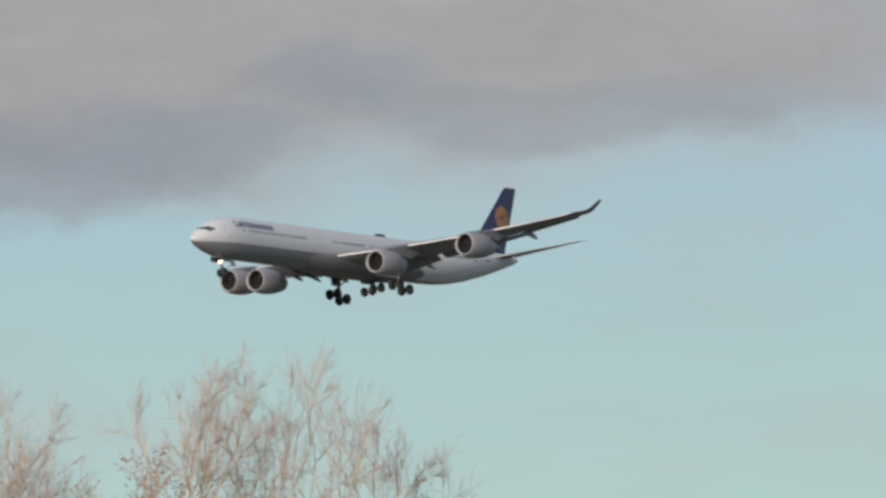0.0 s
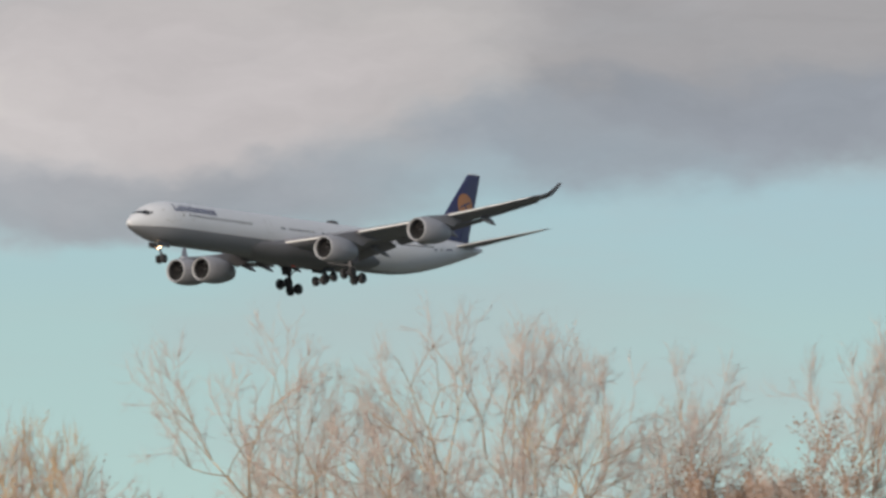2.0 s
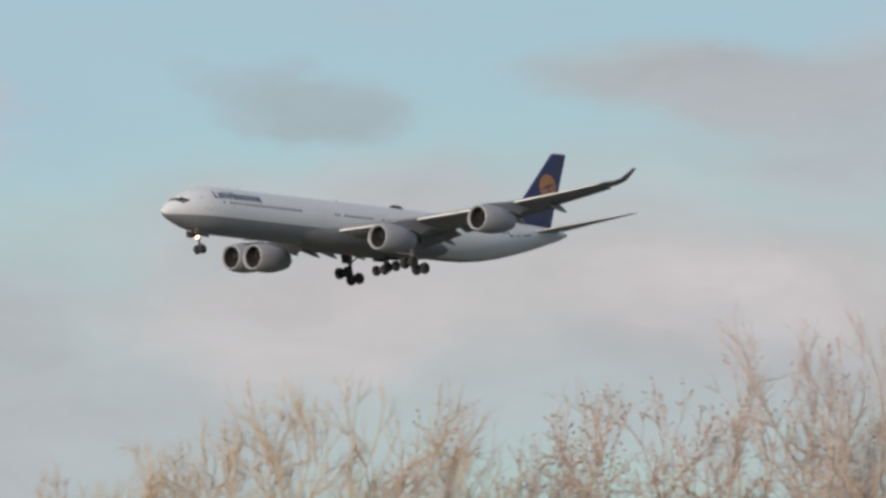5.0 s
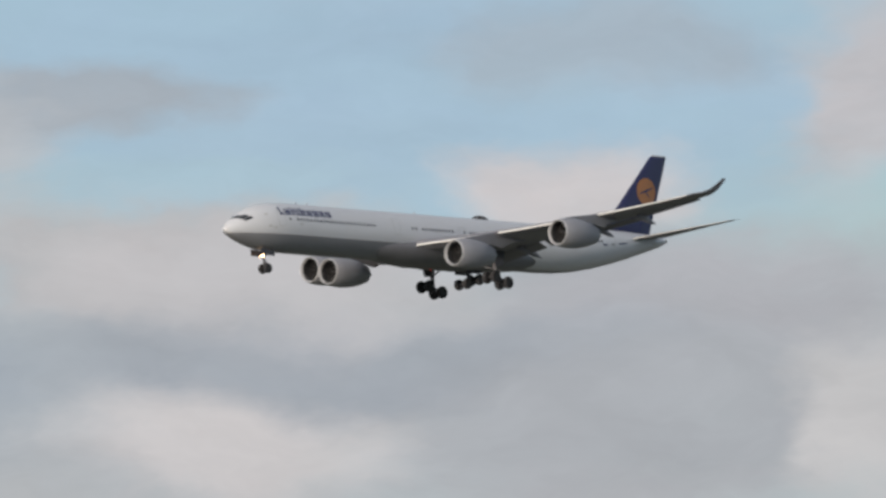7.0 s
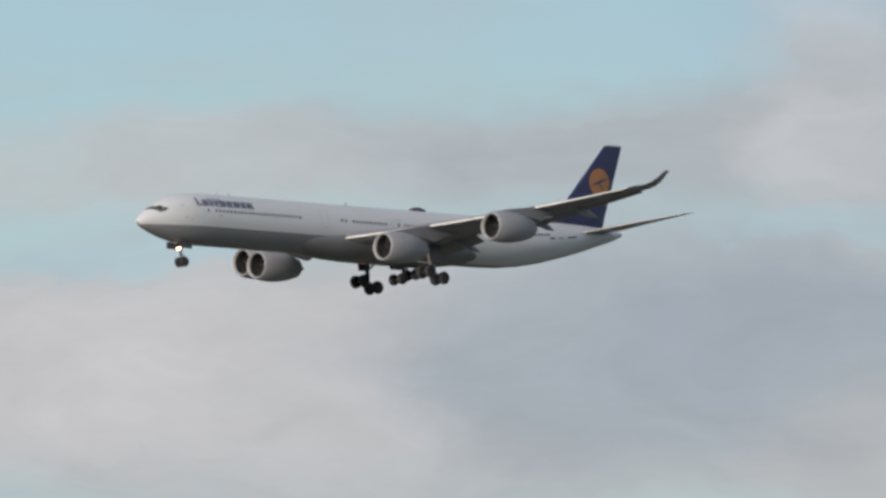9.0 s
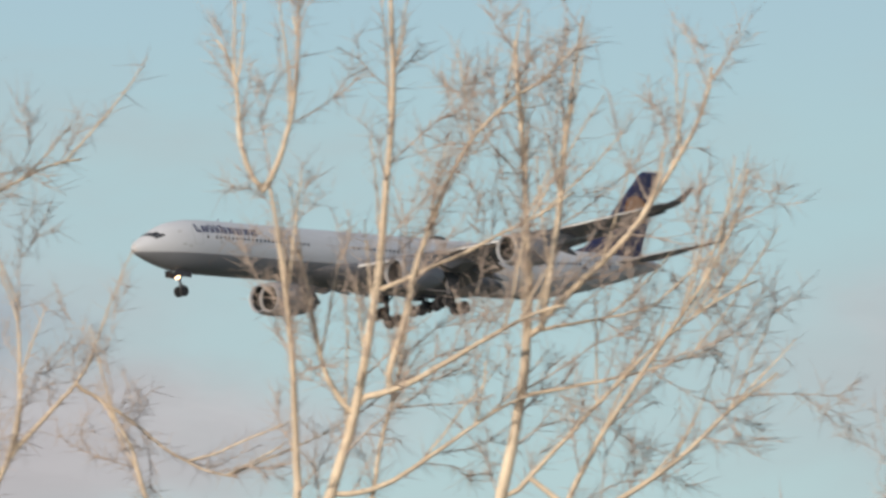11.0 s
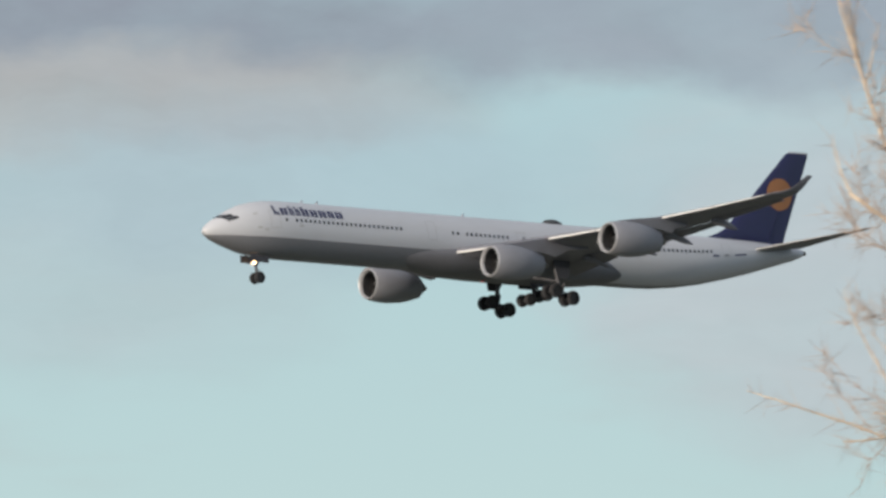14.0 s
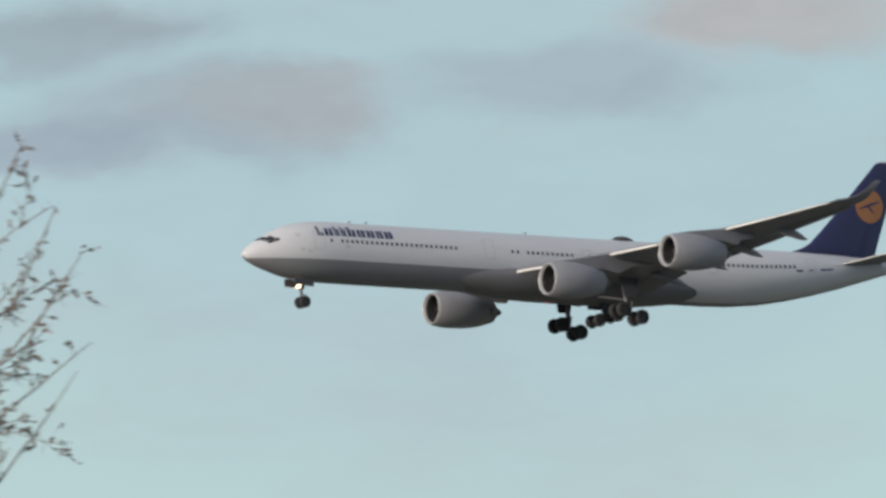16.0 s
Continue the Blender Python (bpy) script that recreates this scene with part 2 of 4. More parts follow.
TWIG_FAR = material("reddish_twigs", (0.54, 0.42, 0.38), 0.85, size=1.2, second=(0.32, 0.265, 0.255))
YELLOW = material("yellow_twigs", (0.58, 0.42, 0.26), 0.85, size=1.2, second=(0.32, 0.245, 0.19))
GREY_TWIG = material("grey_twigs", (0.60, 0.49, 0.44), 0.85, size=1.2, second=(0.34, 0.285, 0.27))
LIMB_FAR = material("mottled_limbs", (0.60, 0.45, 0.31), 0.85, size=0.8, second=(0.15, 0.125, 0.115))
# one tree's limbs, twigs and buds, darkened in colour as if unlit
UNLIT_BUD = material("unlit_buds", (0.25, 0.22, 0.21), 0.85, size=0.5, second=(0.13, 0.12, 0.115))
LEAF = material("dry_leaves", (0.44, 0.28, 0.18), 0.8, size=0.8, second=(0.17, 0.13, 0.125))
FIELD = material("winter_grass", (0.13, 0.14, 0.105), 0.95, size=40.0, second=(0.11, 0.105, 0.085))


# ================= helpers for meshes =================
def mesh_object(name, bm, mat, parent=None, label="", smooth=True):
    bmesh.ops.recalc_face_normals(bm, faces=bm.faces)
    me = bpy.data.meshes.new(name)
    bm.to_mesh(me)
    bm.free()
    me.materials.append(mat)
    if smooth:
        me.polygons.foreach_set("use_smooth", [True] * len(me.polygons))
        me.set_sharp_from_angle(angle=radians(40))
    ob = new(name, me)
    if parent:
        ob.parent = parent
    return tagged(ob, label)


def part(name, bm, mat, parent, label=""):
    return mesh_object(name, bm, mat, parent, label)


def loft(rings, closed=True, caps=True, bm=None):
    bm = bm or bmesh.new()
    if closed and len(rings[0]) == 2:
        rings = list(zip(*rings))
    rows = [[bm.verts.new(p) for p in ring] for ring in rings]
    n = len(rows[0])
    for a, b in zip(rows, rows[1:]):
        for i in range(n if closed else n - 1):
            j = (i + 1) % n
            bm.faces.new((a[i], a[j], b[j], b[i]))
    if closed and caps:
        bm.faces.new(rows[0][::-1])
        bm.faces.new(rows[-1])
    return bm


def lathe(profile, centre, axis="x", n=32, bm=None, caps=False):
    """A turned shape: rows of (along, radius) about an axis through centre."""
    rings = []
    for a, r in profile:
        ring = []
        for i in range(n):
            w = 2 * math.pi * i / n
            c, s = r * math.cos(w), r * math.sin(w)
            p = {"x": (a, c, s), "y": (c, a, s), "z": (c, s, a)}[axis]
            ring.append(Vector(centre) + Vector(p))
        rings.append(ring)
    return loft(rings, True, caps, bm)


def rod(a, b, ra, rb=None, n=10, bm=None):
    a, b = Vector(a), Vector(b)
    q = (b - a).to_track_quat("Z", "Y")
    rb = ra if rb is None else rb
    rings = [[p + q @ Vector((r * math.cos(2 * math.pi * i / n), r * math.sin(2 * math.pi * i / n), 0)) for i in range(n)] for p, r in ((a, ra), (b, rb))]
    return loft(rings, True, True, bm)


def box(centre, size, turn=None, bevel=0.0):
    bm = bmesh.new()
    bmesh.ops.create_cube(bm, size=1.0)
    bmesh.ops.scale(bm, vec=size, verts=bm.verts)
    if bevel:
        bmesh.ops.bevel(bm, geom=bm.edges[:], offset=bevel, segments=2, affect="EDGES")
    if turn:
        bmesh.ops.rotate(bm, matrix=Euler([radians(v) for v in turn]).to_matrix(), verts=bm.verts)
    bmesh.ops.translate(bm, vec=centre, verts=bm.verts)
    return bm


# ================= ground =================
bm = bmesh.new()
rings = [[(r * math.cos(2 * math.pi * i / 96), r * math.sin(2 * math.pi * i / 96), 0.0) for i in range(96)] for r in (0.5, 60, 200, 500, 1200, 2600, 4900)]
ground = tagged(mesh_object("ground", loft([[(0.0, 0.0, 0.0)] * 96] + rings, True, False, bm), FIELD, smooth=False), "flat dull winter grass field reaching to the horizon", "ground", kind="structure")

# ================= the airliner =================
# its own space: x forward from the nose (so -s), y to its left, z up from the cabin's middle line
airliner = new("airliner")
tagged(airliner, "white four-engined airliner with navy tail, landing gear lowered, flying", "airplane")

# station, height of the middle, half width, half height
HULL = ((0.0, -0.62, 0.002, 0.002), (0.035, -0.615, 0.15, 0.14), (0.12, -0.61, 0.30, 0.28), (0.4, -0.58, 0.58, 0.54), (0.9, -0.52, 0.92, 0.86), (1.6, -0.43, 1.28, 1.22),
        (2.4, -0.33, 1.62, 1.58), (3.2, -0.22, 1.92, 1.93), (4.2, -0.13, 2.23, 2.28), (5.4, -0.07, 2.50, 2.55), (6.8, -0.02, 2.70, 2.74),
        (8.5, 0.0, 2.80, 2.81), (10.5, 0.0, 2.82, 2.82), (30.0, 0.0, 2.82, 2.82), (50.0, 0.0, 2.82, 2.82), (53.0, 0.05, 2.80, 2.77),
        (56.0, 0.20, 2.70, 2.61), (59.0, 0.45, 2.50, 2.35), (62.0, 0.78, 2.18, 2.00), (65.0, 1.15, 1.78, 1.59), (68.0, 1.53, 1.26, 1.08),
        (70.3, 1.80, 0.78, 0.66), (71.2, 1.92, 0.48, 0.42), (71.55, 1.96, 0.28, 0.26))


def hull(s):
    """Smoothly between the stations."""
    for k in range(len(HULL) - 1):
        a, b = HULL[k], HULL[k + 1]
        if s <= b[0]:
            f = min(max((s - a[0]) / (b[0] - a[0]), 0.0), 1.0)
            return [a[i] + (b[i] - a[i]) * f for i in (1, 2, 3)]
    return list(HULL[-1][1:])


def skin(s, angle, proud=0.0):
    """A point of the hull; angle in degrees from the top, positive to the left side."""
    zc, w, h = hull(s)
    a = radians(angle)
    return Vector((-s, (w + proud) * math.sin(a), zc + (h + proud) * math.cos(a)))


LINE = -1.03   # height of the line between white and grey paint


def line_angle(s):
    zc, w, h = hull(s)
    c = (LINE - 0.16 * max(s - 33, 0) - zc) / h
    c = max(c, -0.94)
    return math.degrees(math.acos(min(max(c, -1.0), 1.0)))


stations = [0.0, 0.035, 0.12, 0.25, 0.4, 0.65, 0.9, 1.25, 1.6, 2.0, 2.4, 2.8, 3.2, 3.7, 4.2, 4.8, 5.4, 6.1, 6.8, 7.6, 8.5, 9.5, 10.5] + [10.5 + 1.975 * i for i in range(1, 21)]
stations += [51.5, 53.0, 54.5, 56.0, 57.5, 59.0, 60.5, 62.0, 63.5, 65.0, 66.5, 68.0, 69.2, 70.3, 70.8, 71.2, 71.55]
part("fuselage", loft([[skin(s, line_angle(s) * (i / 20 - 1)) for i in range(41)] for s in stations], False), WHITE, airliner, "white painted fuselage")
low = [s for s in stations if line_angle(s) < 178]
part("belly", loft([[skin(s, line_angle(s) + (360 - 2 * line_angle(s)) * i / 24) for i in range(25)] for s in low], False), GREY, airliner, "grey painted belly")
part("tail_cone", lathe([(-71.5, 0.27), (-71.75, 0.24), (-71.9, 0.14), (-71.92, 0.0)], (0, 0, 1.96), n=20), HOT, airliner)


def patch(s0, s1, a0, a1, proud, n=4, m=4, slant=0.0):
    """A thin shaped plate on the hull between two stations and two angles."""
    rows = []
    for i in range(n + 1):
        f = i / n
        rows.append([skin(s0 + (s1 - s0) * f + slant * j / m, a0 + (a1 - a0) * j / m, proud) for j in range(m + 1)])
    bm = loft(rows, False)
    edge = bmesh.ops.extrude_face_region(bm, geom=bm.faces[:])
    for v in edge["geom"]:
        if isinstance(v, bmesh.types.BMVert):
            v.co += (Vector((v.co.x, 0, hull(-v.co.x)[0])) - v.co).normalized() * (proud + 0.05)
    return bm


# windscreen: three panes a side
for side in (1, -1):
    for s0, s1, a0, a1, sl in ((1.35, 1.95, 3, 28, 0.28), (1.65, 2.5, 29.5, 50, 0.3), (2.0, 3.0, 51.5, 63, 0.15)):
        part("windscreen_pane", patch(s0, s1, a0 * side, a1 * side, 0.02, slant=sl), GLASS, airliner, "dark cockpit glass")

# cabin windows, one mesh shared by all
wm = bmesh.new()
ring = [(0.115 * math.copysign(abs(math.cos(w)) ** 0.6, math.cos(w)), 0.175 * math.copysign(abs(math.sin(w)) ** 0.6, math.sin(w))) for w in [2 * math.pi * i / 10 for i in range(10)]]
loft([[(x, 0.0, z) for x, z in ring], [(x * 0.9, 0.03, z * 0.9) for x, z in ring]], True, True, wm)
window_ob = part("cabin_window", wm, GLASS, airliner)
WINDOW_ANGLE = 75.0


def window_at(s, side):
    q = skin(s, WINDOW_ANGLE * side)
    return Matrix.Translation(q) @ Matrix.Rotation(radians((90 - WINDOW_ANGLE) * side), 4, "X") @ Matrix.Rotation(0 if side > 0 else math.pi, 4, "Z")


window_ob.matrix_basis = window_at(8.05, 1)
places = [8.05] + [9.2 + 0.533 * i for i in range(24)] + [27.6, 28.2] + [29.3 + 0.533 * i for i in range(10)] + [36.0] + [37.0 + 0.533 * i for i in range(11)]
places += [44.2 + 0.533 * i for i in range(9)] + [50.2 + 0.533 * i for i in range(17)]
for side in (1, -1):
    for s in places:
        if side > 0 and s == 8.05:
            continue
        w = new("cabin_window", window_ob.data)
        w.parent = airliner
        w.matrix_basis = window_at(s, side)

# cabin doors: a raised seam all round
for side in (1, -1):
    for s, tall in ((6.3, 1), (24.6, 1), (35.2, 0.75), (48.9, 1), (60.2, 0.95)):
        low_a, high_a = 93, 93 - 42 * tall
        bm = bmesh.new()
        for s0, s1, a0, a1 in ((s, s + 0.06, low_a, high_a), (s + 1.02, s + 1.08, low_a, high_a), (s + 0.06, s + 1.02, low_a, low_a - 1.3), (s + 0.06, s + 1.02, high_a + 1.3, high_a)):
            loft([[skin(s0 + (s1 - s0) * i / 2, (a0 + (a1 - a0) * j / 8) * side, 0.012) for j in range(9)] for i in range(3)], False, False, bm)
        part("door_seam", bm, SEAM, airliner, "thin grey cabin door outline")

# the name on the hull, as plain strokes of its colour
widths = [0.62, 0.80, 0.50, 0.50, 0.82, 0.80, 0.82, 0.72, 0.80]
for side in (1, -1):
    s = 6.75
    for k, w in enumerate(widths):
        top = 40 if k in (0, 2, 3, 4) else 46.5
        for f0, f1, a1 in ((0.0, 0.42, top), (0.56, 1.0, 46.5 if k else 58)):
            part("name_stroke", patch(s + w * f0, s + w * f1, 65 * side, a1 * side, 0.012, 2, 5), NAVY, airliner, "plain navy bar")
        s += w + 0.21
    for s0, s1 in ((61.8, 63.3), (58.9, 59.7)):
        part("marking_bar", patch(s0, s1, 88 * side, 83 * side, 0.012, 2, 2), NAVY, airliner, "small dark marking bar")
    part("flag_patch", patch(60.4, 60.0 + 1.0, 88 * side, 83 * side, 0.012, 2, 2), GREY, airliner, "small grey patch")
    for s0, a0 in ((4.6, 61), (4.9, 95), (5.6, 99), (9.5, 88)):
        part("marking_bar", patch(s0, s0 + 0.45, a0 * side, (a0 - 5) * side, 0.012, 2, 2), SEAM, airliner, "small grey hatch")

# aerial dome and blades on the roof, beacon below
part("roof_dome", loft([[(-40.2 - 2.4 * f, 0.62 * math.sin(w) * g, 2.74 + 0.52 * g * max(math.cos(w), -0.3)) for w in [2 * math.pi * i / 20 for i in range(20)]]
                        for f, g in ((0, 0.05), (0.06, 0.5), (0.18, 0.85), (0.4, 1.0), (0.6, 1.0), (0.85, 0.7), (0.97, 0.35), (1.0, 0.05))]), DARK, airliner, "dark aerial dome")
for s in (13.2, 11.4, 30.5):
    part("blade_aerial", loft([[(-s, 0.03, 2.78), (-s - 0.4, 0.0, 2.78), (-s, -0.03, 2.78)], [(-s - 0.25, 0.015, 3.12), (-s - 0.42, 0.0, 3.12), (-s - 0.25, -0.015, 3.12)]]), WHITE, airliner)
part("beacon", lathe([(-3.42, 0.01), (-3.38, 0.08), (-3.25, 0.12), (-3.1, 0.12)], (-33.0, 0, 0), "z", 12), RED, airliner, "red beacon lens")

# swollen fairing where the wings join; its grey holds the wing's shade
FAIR = ((22.5, 0.0), (24.6, 0.3), (26.5, 0.65), (28.5, 0.88), (31, 1.0), (36, 1.04), (41, 1.0), (43.2, 0.84), (45.2, 0.5), (46.8, 0.2), (48.2, 0.0))
part("wing_fairing", loft([[(-s, (2.28 + 1.02 * g) * math.copysign(abs(math.sin(w)) ** (1 - 0.15 * g), math.sin(w)), -1.35 - (1.33 + 0.64 * g) * math.cos(w) * (1.0 if math.cos(w) > 0 else 0.55)) for w in [2 * math.pi * i / 28 for i in range(28)]]
                          for s, g in FAIR]), ROOT_SHADE, airliner, "grey belly fairing, darkened for the wing's shade")


# ---- lifting surfaces ----
def section(thick, n=9):
    """A rounded wing section as (part of the chord, height in chords), right round."""
    xs = [0.5 - 0.5 * math.cos(math.pi * i / n) for i in range(n + 1)]
    f = [5 * thick * (0.2969 * math.sqrt(x) - 0.126 * x - 0.3516 * x * x + 0.2843 * x ** 3 - 0.1015 * x ** 4) + 0.0012 for x in xs]
    return [(x, y) for x, y in zip(xs, f)][::-1] + [(x, -0.75 * y) for x, y in zip(xs[1:], f[1:])]


def surface(rows, side, bm=None):
    """rows of (y, z, front station, rear station, thickness, twist degrees)."""
    rings = []
    for y, z, front, rear, thick, twist in rows:
        c, t = rear - front, radians(twist)
        rings.append([Vector((-(front + c * (x * math.cos(t))), y * side, z + c * (h - x * math.sin(t)))) for x, h in section(thick)])
    return loft(rings, True, True, bm)


def wing_z(y):
    d = max(y - 2.8, 0.0)
    return -1.10 + 0.092 * d + 0.0022 * d * d


def wing_front(y):
    return 25.9 + 0.692 * y


def wing_rear(y):
    return 40.9 + 0.10 * (y - 2.8) if y < 10.5 else 41.67 + (y - 10.5) * 0.378


WING_Y = [1.2, 2.8, 4.5, 6.5, 8.5, 10.5, 13, 16, 19, 22, 25, 27.5, 29.3]
INTAKE_IN, INTAKE_OUT = Vector((-26.6, 10.05, -2.88)), Vector((-33.5, 19.8, -1.22))

for side in (1, -1):
    wing = part("wing", surface([(y, wing_z(y), wing_front(y), wing_rear(y), 0.13 - 0.0012 * y, 2.5 - 0.06 * y) for y in WING_Y], side), WING, airliner, "grey swept wing")
    # leading-edge slats, drooped, in lengths between the pylons
    for y0, y1 in ((3.1, 9.3), (10.8, 14.6), (14.75, 18.8), (20.3, 24.4), (24.55, 28.6)):
        rows = []
        for k in range(4):
            y = y0 + (y1 - y0) * k / 3
            c = wing_rear(y) - wing_front(y)
            deep = min(0.15 * c, 0.85)
            f = wing_front(y) - 0.36 * deep
            rows.append((y, wing_z(y) - 0.20 * deep, f, f + deep, 0.34, -16))
        part("slat", surface(rows, side), SLAT, wing, "pale lowered slat")
    # flaps, lowered behind the rear edge
    for y0, y1 in ((3.0, 9.6), (10.4, 15.8), (15.9, 21.4)):
        rows = []
        for k in range(4):
            y = y0 + (y1 - y0) * k / 3
            c = wing_rear(y) - wing_front(y)
            rows.append((y, wing_z(y) - 0.045 * c - 0.03, wing_rear(y) - 0.07 * c, wing_rear(y) + 0.09 * c, 0.11, 24))
        part("flap", surface(rows, side), FLAP, wing, "lowered grey flap")
    rows = []
    for y in (21.8, 25.0, 28.2):
        c = wing_rear(y) - wing_front(y)
        rows.append((y, wing_z(y) - 0.045 * c, wing_rear(y) - 0.17 * c, wing_rear(y) + 0.02 * c, 0.10, 12))
    part("aileron", surface(rows, side), FLAP, wing)
    # canoe fairings of the flap tracks
    for y, long in ((7.3, 4.2), (12.6, 3.9), (16.6, 3.6), (21.6, 3.2)):
        c = wing_rear(y) - wing_front(y)
        z0, s0 = wing_z(y) - 0.055 * c - 0.18, wing_rear(y) - 0.42 * long
        rings = []
        for f, g in ((0, 0.05), (0.08, 0.5), (0.25, 0.9), (0.45, 1.0), (0.65, 0.85), (0.85, 0.48), (0.97, 0.16), (1.0, 0.03)):
            drop = 0.0 if f < 0.4 else (f - 0.4) * long * 0.34
            rings.append([(-(s0 + long * f), y * side + 0.24 * g * math.sin(w), z0 - drop + 0.46 * g * math.cos(w)) for w in [2 * math.pi * i / 12 for i in range(12)]])
        part("flap_fairing", loft(rings), FLAP, wing, "grey pointed flap track fairing")
    # winglet
    z = wing_z(29.3)
    part("winglet", surface([(29.3, z, wing_front(29.3), wing_rear(29.3), 0.10, 0), (29.75, z + 0.14, wing_front(29.3) + 0.85, wing_rear(29.3) + 0.10, 0.095, 0),
                             (30.15, z + 0.46, wing_front(29.3) + 1.60, wing_rear(29.3) + 0.32, 0.09, 0), (30.6, z + 1.05, 48.45, 49.4, 0.085, 0),
                             (30.95, 4.58, 49.1, 49.78, 0.08, 0)], side), WING, wing, "grey upturned winglet")
    part("tip_light", lathe([(-0.16, 0.01), (-0.1, 0.07), (0.1, 0.07), (0.16, 0.01)], (-wing_front(29.2) - 0.1, 29.2 * side, z), "x", 10), GLASS, wing)
    # tailplane
    tail = part("tailplane", surface([(0.5, 1.55, 63.6, 69.6, 0.10, -6), (1.4, 1.62, 64.3, 69.7, 0.10, -6), (5.0, 2.18, 66.6, 70.4, 0.10, -6), (9.0, 2.78, 69.2, 71.2, 0.09, -6),
                                      (11.4, 3.12, 70.55, 71.75, 0.09, -6), (11.9, 3.18, 71.15, 71.85, 0.08, -6)], side), WING, airliner, "grey tailplane")
    part("elevator", surface([(1.6, 2.10, 69.0, 70.35, 0.13, -6), (5.2, 2.50, 69.7, 70.85, 0.13, -6), (10.6, 3.10, 71.0, 71.7, 0.13, -6)], side), FLAP, tail)
    # bright bare-metal front edges of the tailplane and of the outer wing
    part("leading_edge", surface([(1.5, 1.64, 64.34, 64.9, 0.30, -6), (5.0, 2.19, 66.55, 66.98, 0.30, -6), (9.0, 2.79, 69.15, 69.45, 0.30, -6), (11.3, 3.11, 70.47, 70.7, 0.30, -6)], side), SLAT, tail, "pale metal leading edge")
    part("root_fairing", loft([[(-x, side * (y + 0.10 * math.cos(w) * g), z + 0.34 * math.sin(w) * g) for w in [2 * math.pi * i / 12 for i in range(12)]]
                               for x, y, z, g in ((62.6, 1.95, 1.30, 0.05), (63.4, 1.86, 1.42, 0.7), (65.0, 1.66, 1.52, 1.0), (67.5, 1.28, 1.44, 0.9), (69.6, 0.92, 1.60, 0.1))]), WHITE, tail, "pale fairing at the tailplane's root")

    # ---- engines ----
    for centre, name in ((INTAKE_IN, "inner"), (INTAKE_OUT, "outer")):
        o = Vector((centre.x, centre.y * side, centre.z))
        long = 5.9
        pod = part("nacelle", lathe([(-0.16, 1.50), (-0.5, 1.60), (-1.1, 1.68), (-1.9, 1.72), (-2.8, 1.70), (-3.8, 1.58), (-4.7, 1.38), (-5.5, 1.14), (-long, 1.02), (-long, 0.96), (-5.0, 1.05)], o, n=40), NACELLE, airliner, "grey engine nacelle")
        part("lip", lathe([(-0.34, 1.26), (-0.12, 1.30), (0.0, 1.37), (0.03, 1.42), (-0.03, 1.47), (-0.17, 1.505)], o, n=40), LIP, pod, "polished metal intake lip")
        part("intake_duct", lathe([(-0.30, 1.262), (-0.7, 1.24), (-1.3, 1.245), (-1.6, 1.25)], o, n=40), DARK, pod, "dark intake duct")
        fan = bmesh.new()
        for k in range(26):
            w = 2 * math.pi * k / 26
            rows = []
            for r, tw in ((0.36, 0.25), (0.8, 0.55), (1.235, 0.95)):
                u, v = Vector((0, math.cos(w), math.sin(w))), Vector((0, -math.sin(w), math.cos(w)))
                chord = Vector((-math.cos(tw), 0, 0)) * 0.17 + v * math.sin(tw) * 0.17
                p = o + Vector((-1.15, 0, 0)) + u * r
                rows.append([p - chord, p + chord])
            loft(rows, False, False, fan)
        part("fan", fan, BLADE, pod, "dark metal fan blades")
        part("fan_casing", lathe([(-1.45, 1.24), (-1.46, 0.3), (-1.46, 0.001)], o, n=32), DARK, pod)
        part("spinner", lathe([(-0.62, 0.005), (-0.7, 0.10), (-0.85, 0.21), (-1.05, 0.31), (-1.3, 0.37)], o, n=24), BLADE, pod, "dark spinner cone")
        part("exhaust_cone", lathe([(-5.0, 0.70), (-long, 0.66), (-6.5, 0.42), (-6.95, 0.16), (-7.05, 0.01)], o, n=24), HOT, pod, "brown metal exhaust cone")
        # the pylon that hangs it under the wing
        y = abs(o.y)
        zw, sf = wing_z(y), wing_front(y)
        c = wing_rear(y) - sf
        front = -o.x
        rows = []
        for s, zt, zb, w in ((front + 1.3, o.z + 1.74, o.z + 1.3, 0.10), (front + 2.6, o.z + 1.95, o.z + 1.3, 0.22), (sf - 0.1, zw + 0.05, o.z + 1.2, 0.24), (sf + 1.4, zw + 0.10, o.z + 0.9, 0.24),
                             (sf + 0.35 * c, zw - 0.1, zw - 0.9, 0.20), (sf + 0.62 * c, zw - 0.3, zw - 0.62, 0.06)):
            rows.append([(-s, o.y + w, zt - 0.08), (-s, o.y + w * 0.4, zt), (-s, o.y - w * 0.4, zt), (-s, o.y - w, zt - 0.08), (-s, o.y - w, zb), (-s, o.y + w, zb)])
        part("pylon", loft(rows), FLAP, airliner, "grey engine pylon")

# fin and rudder
FIN = ((1.9, 59.2, 69.0, 0.02), (2.55, 59.5, 69.1, 0.03), (2.85, 60.1, 69.25, 0.05), (3.2, 61.1, 69.35, 0.065), (3.7, 62.05, 69.5, 0.075), (5.5, 63.9, 70.15, 0.085), (8.0, 66.25, 71.05, 0.085), (10.5, 68.6, 71.95, 0.085), (11.55, 69.55, 72.3, 0.08), (11.75, 69.95, 72.33, 0.06))
rings = []
for z, front, rear, thick in FIN:
    c = rear - front
    rings.append([Vector((-(front + c * x), c * h if k < 10 else -c * abs(h) / 0.75, z)) for k, (x, h) in enumerate(section(thick))])
fin = part("fin", loft(rings), NAVY, airliner, "navy blue tail fin")
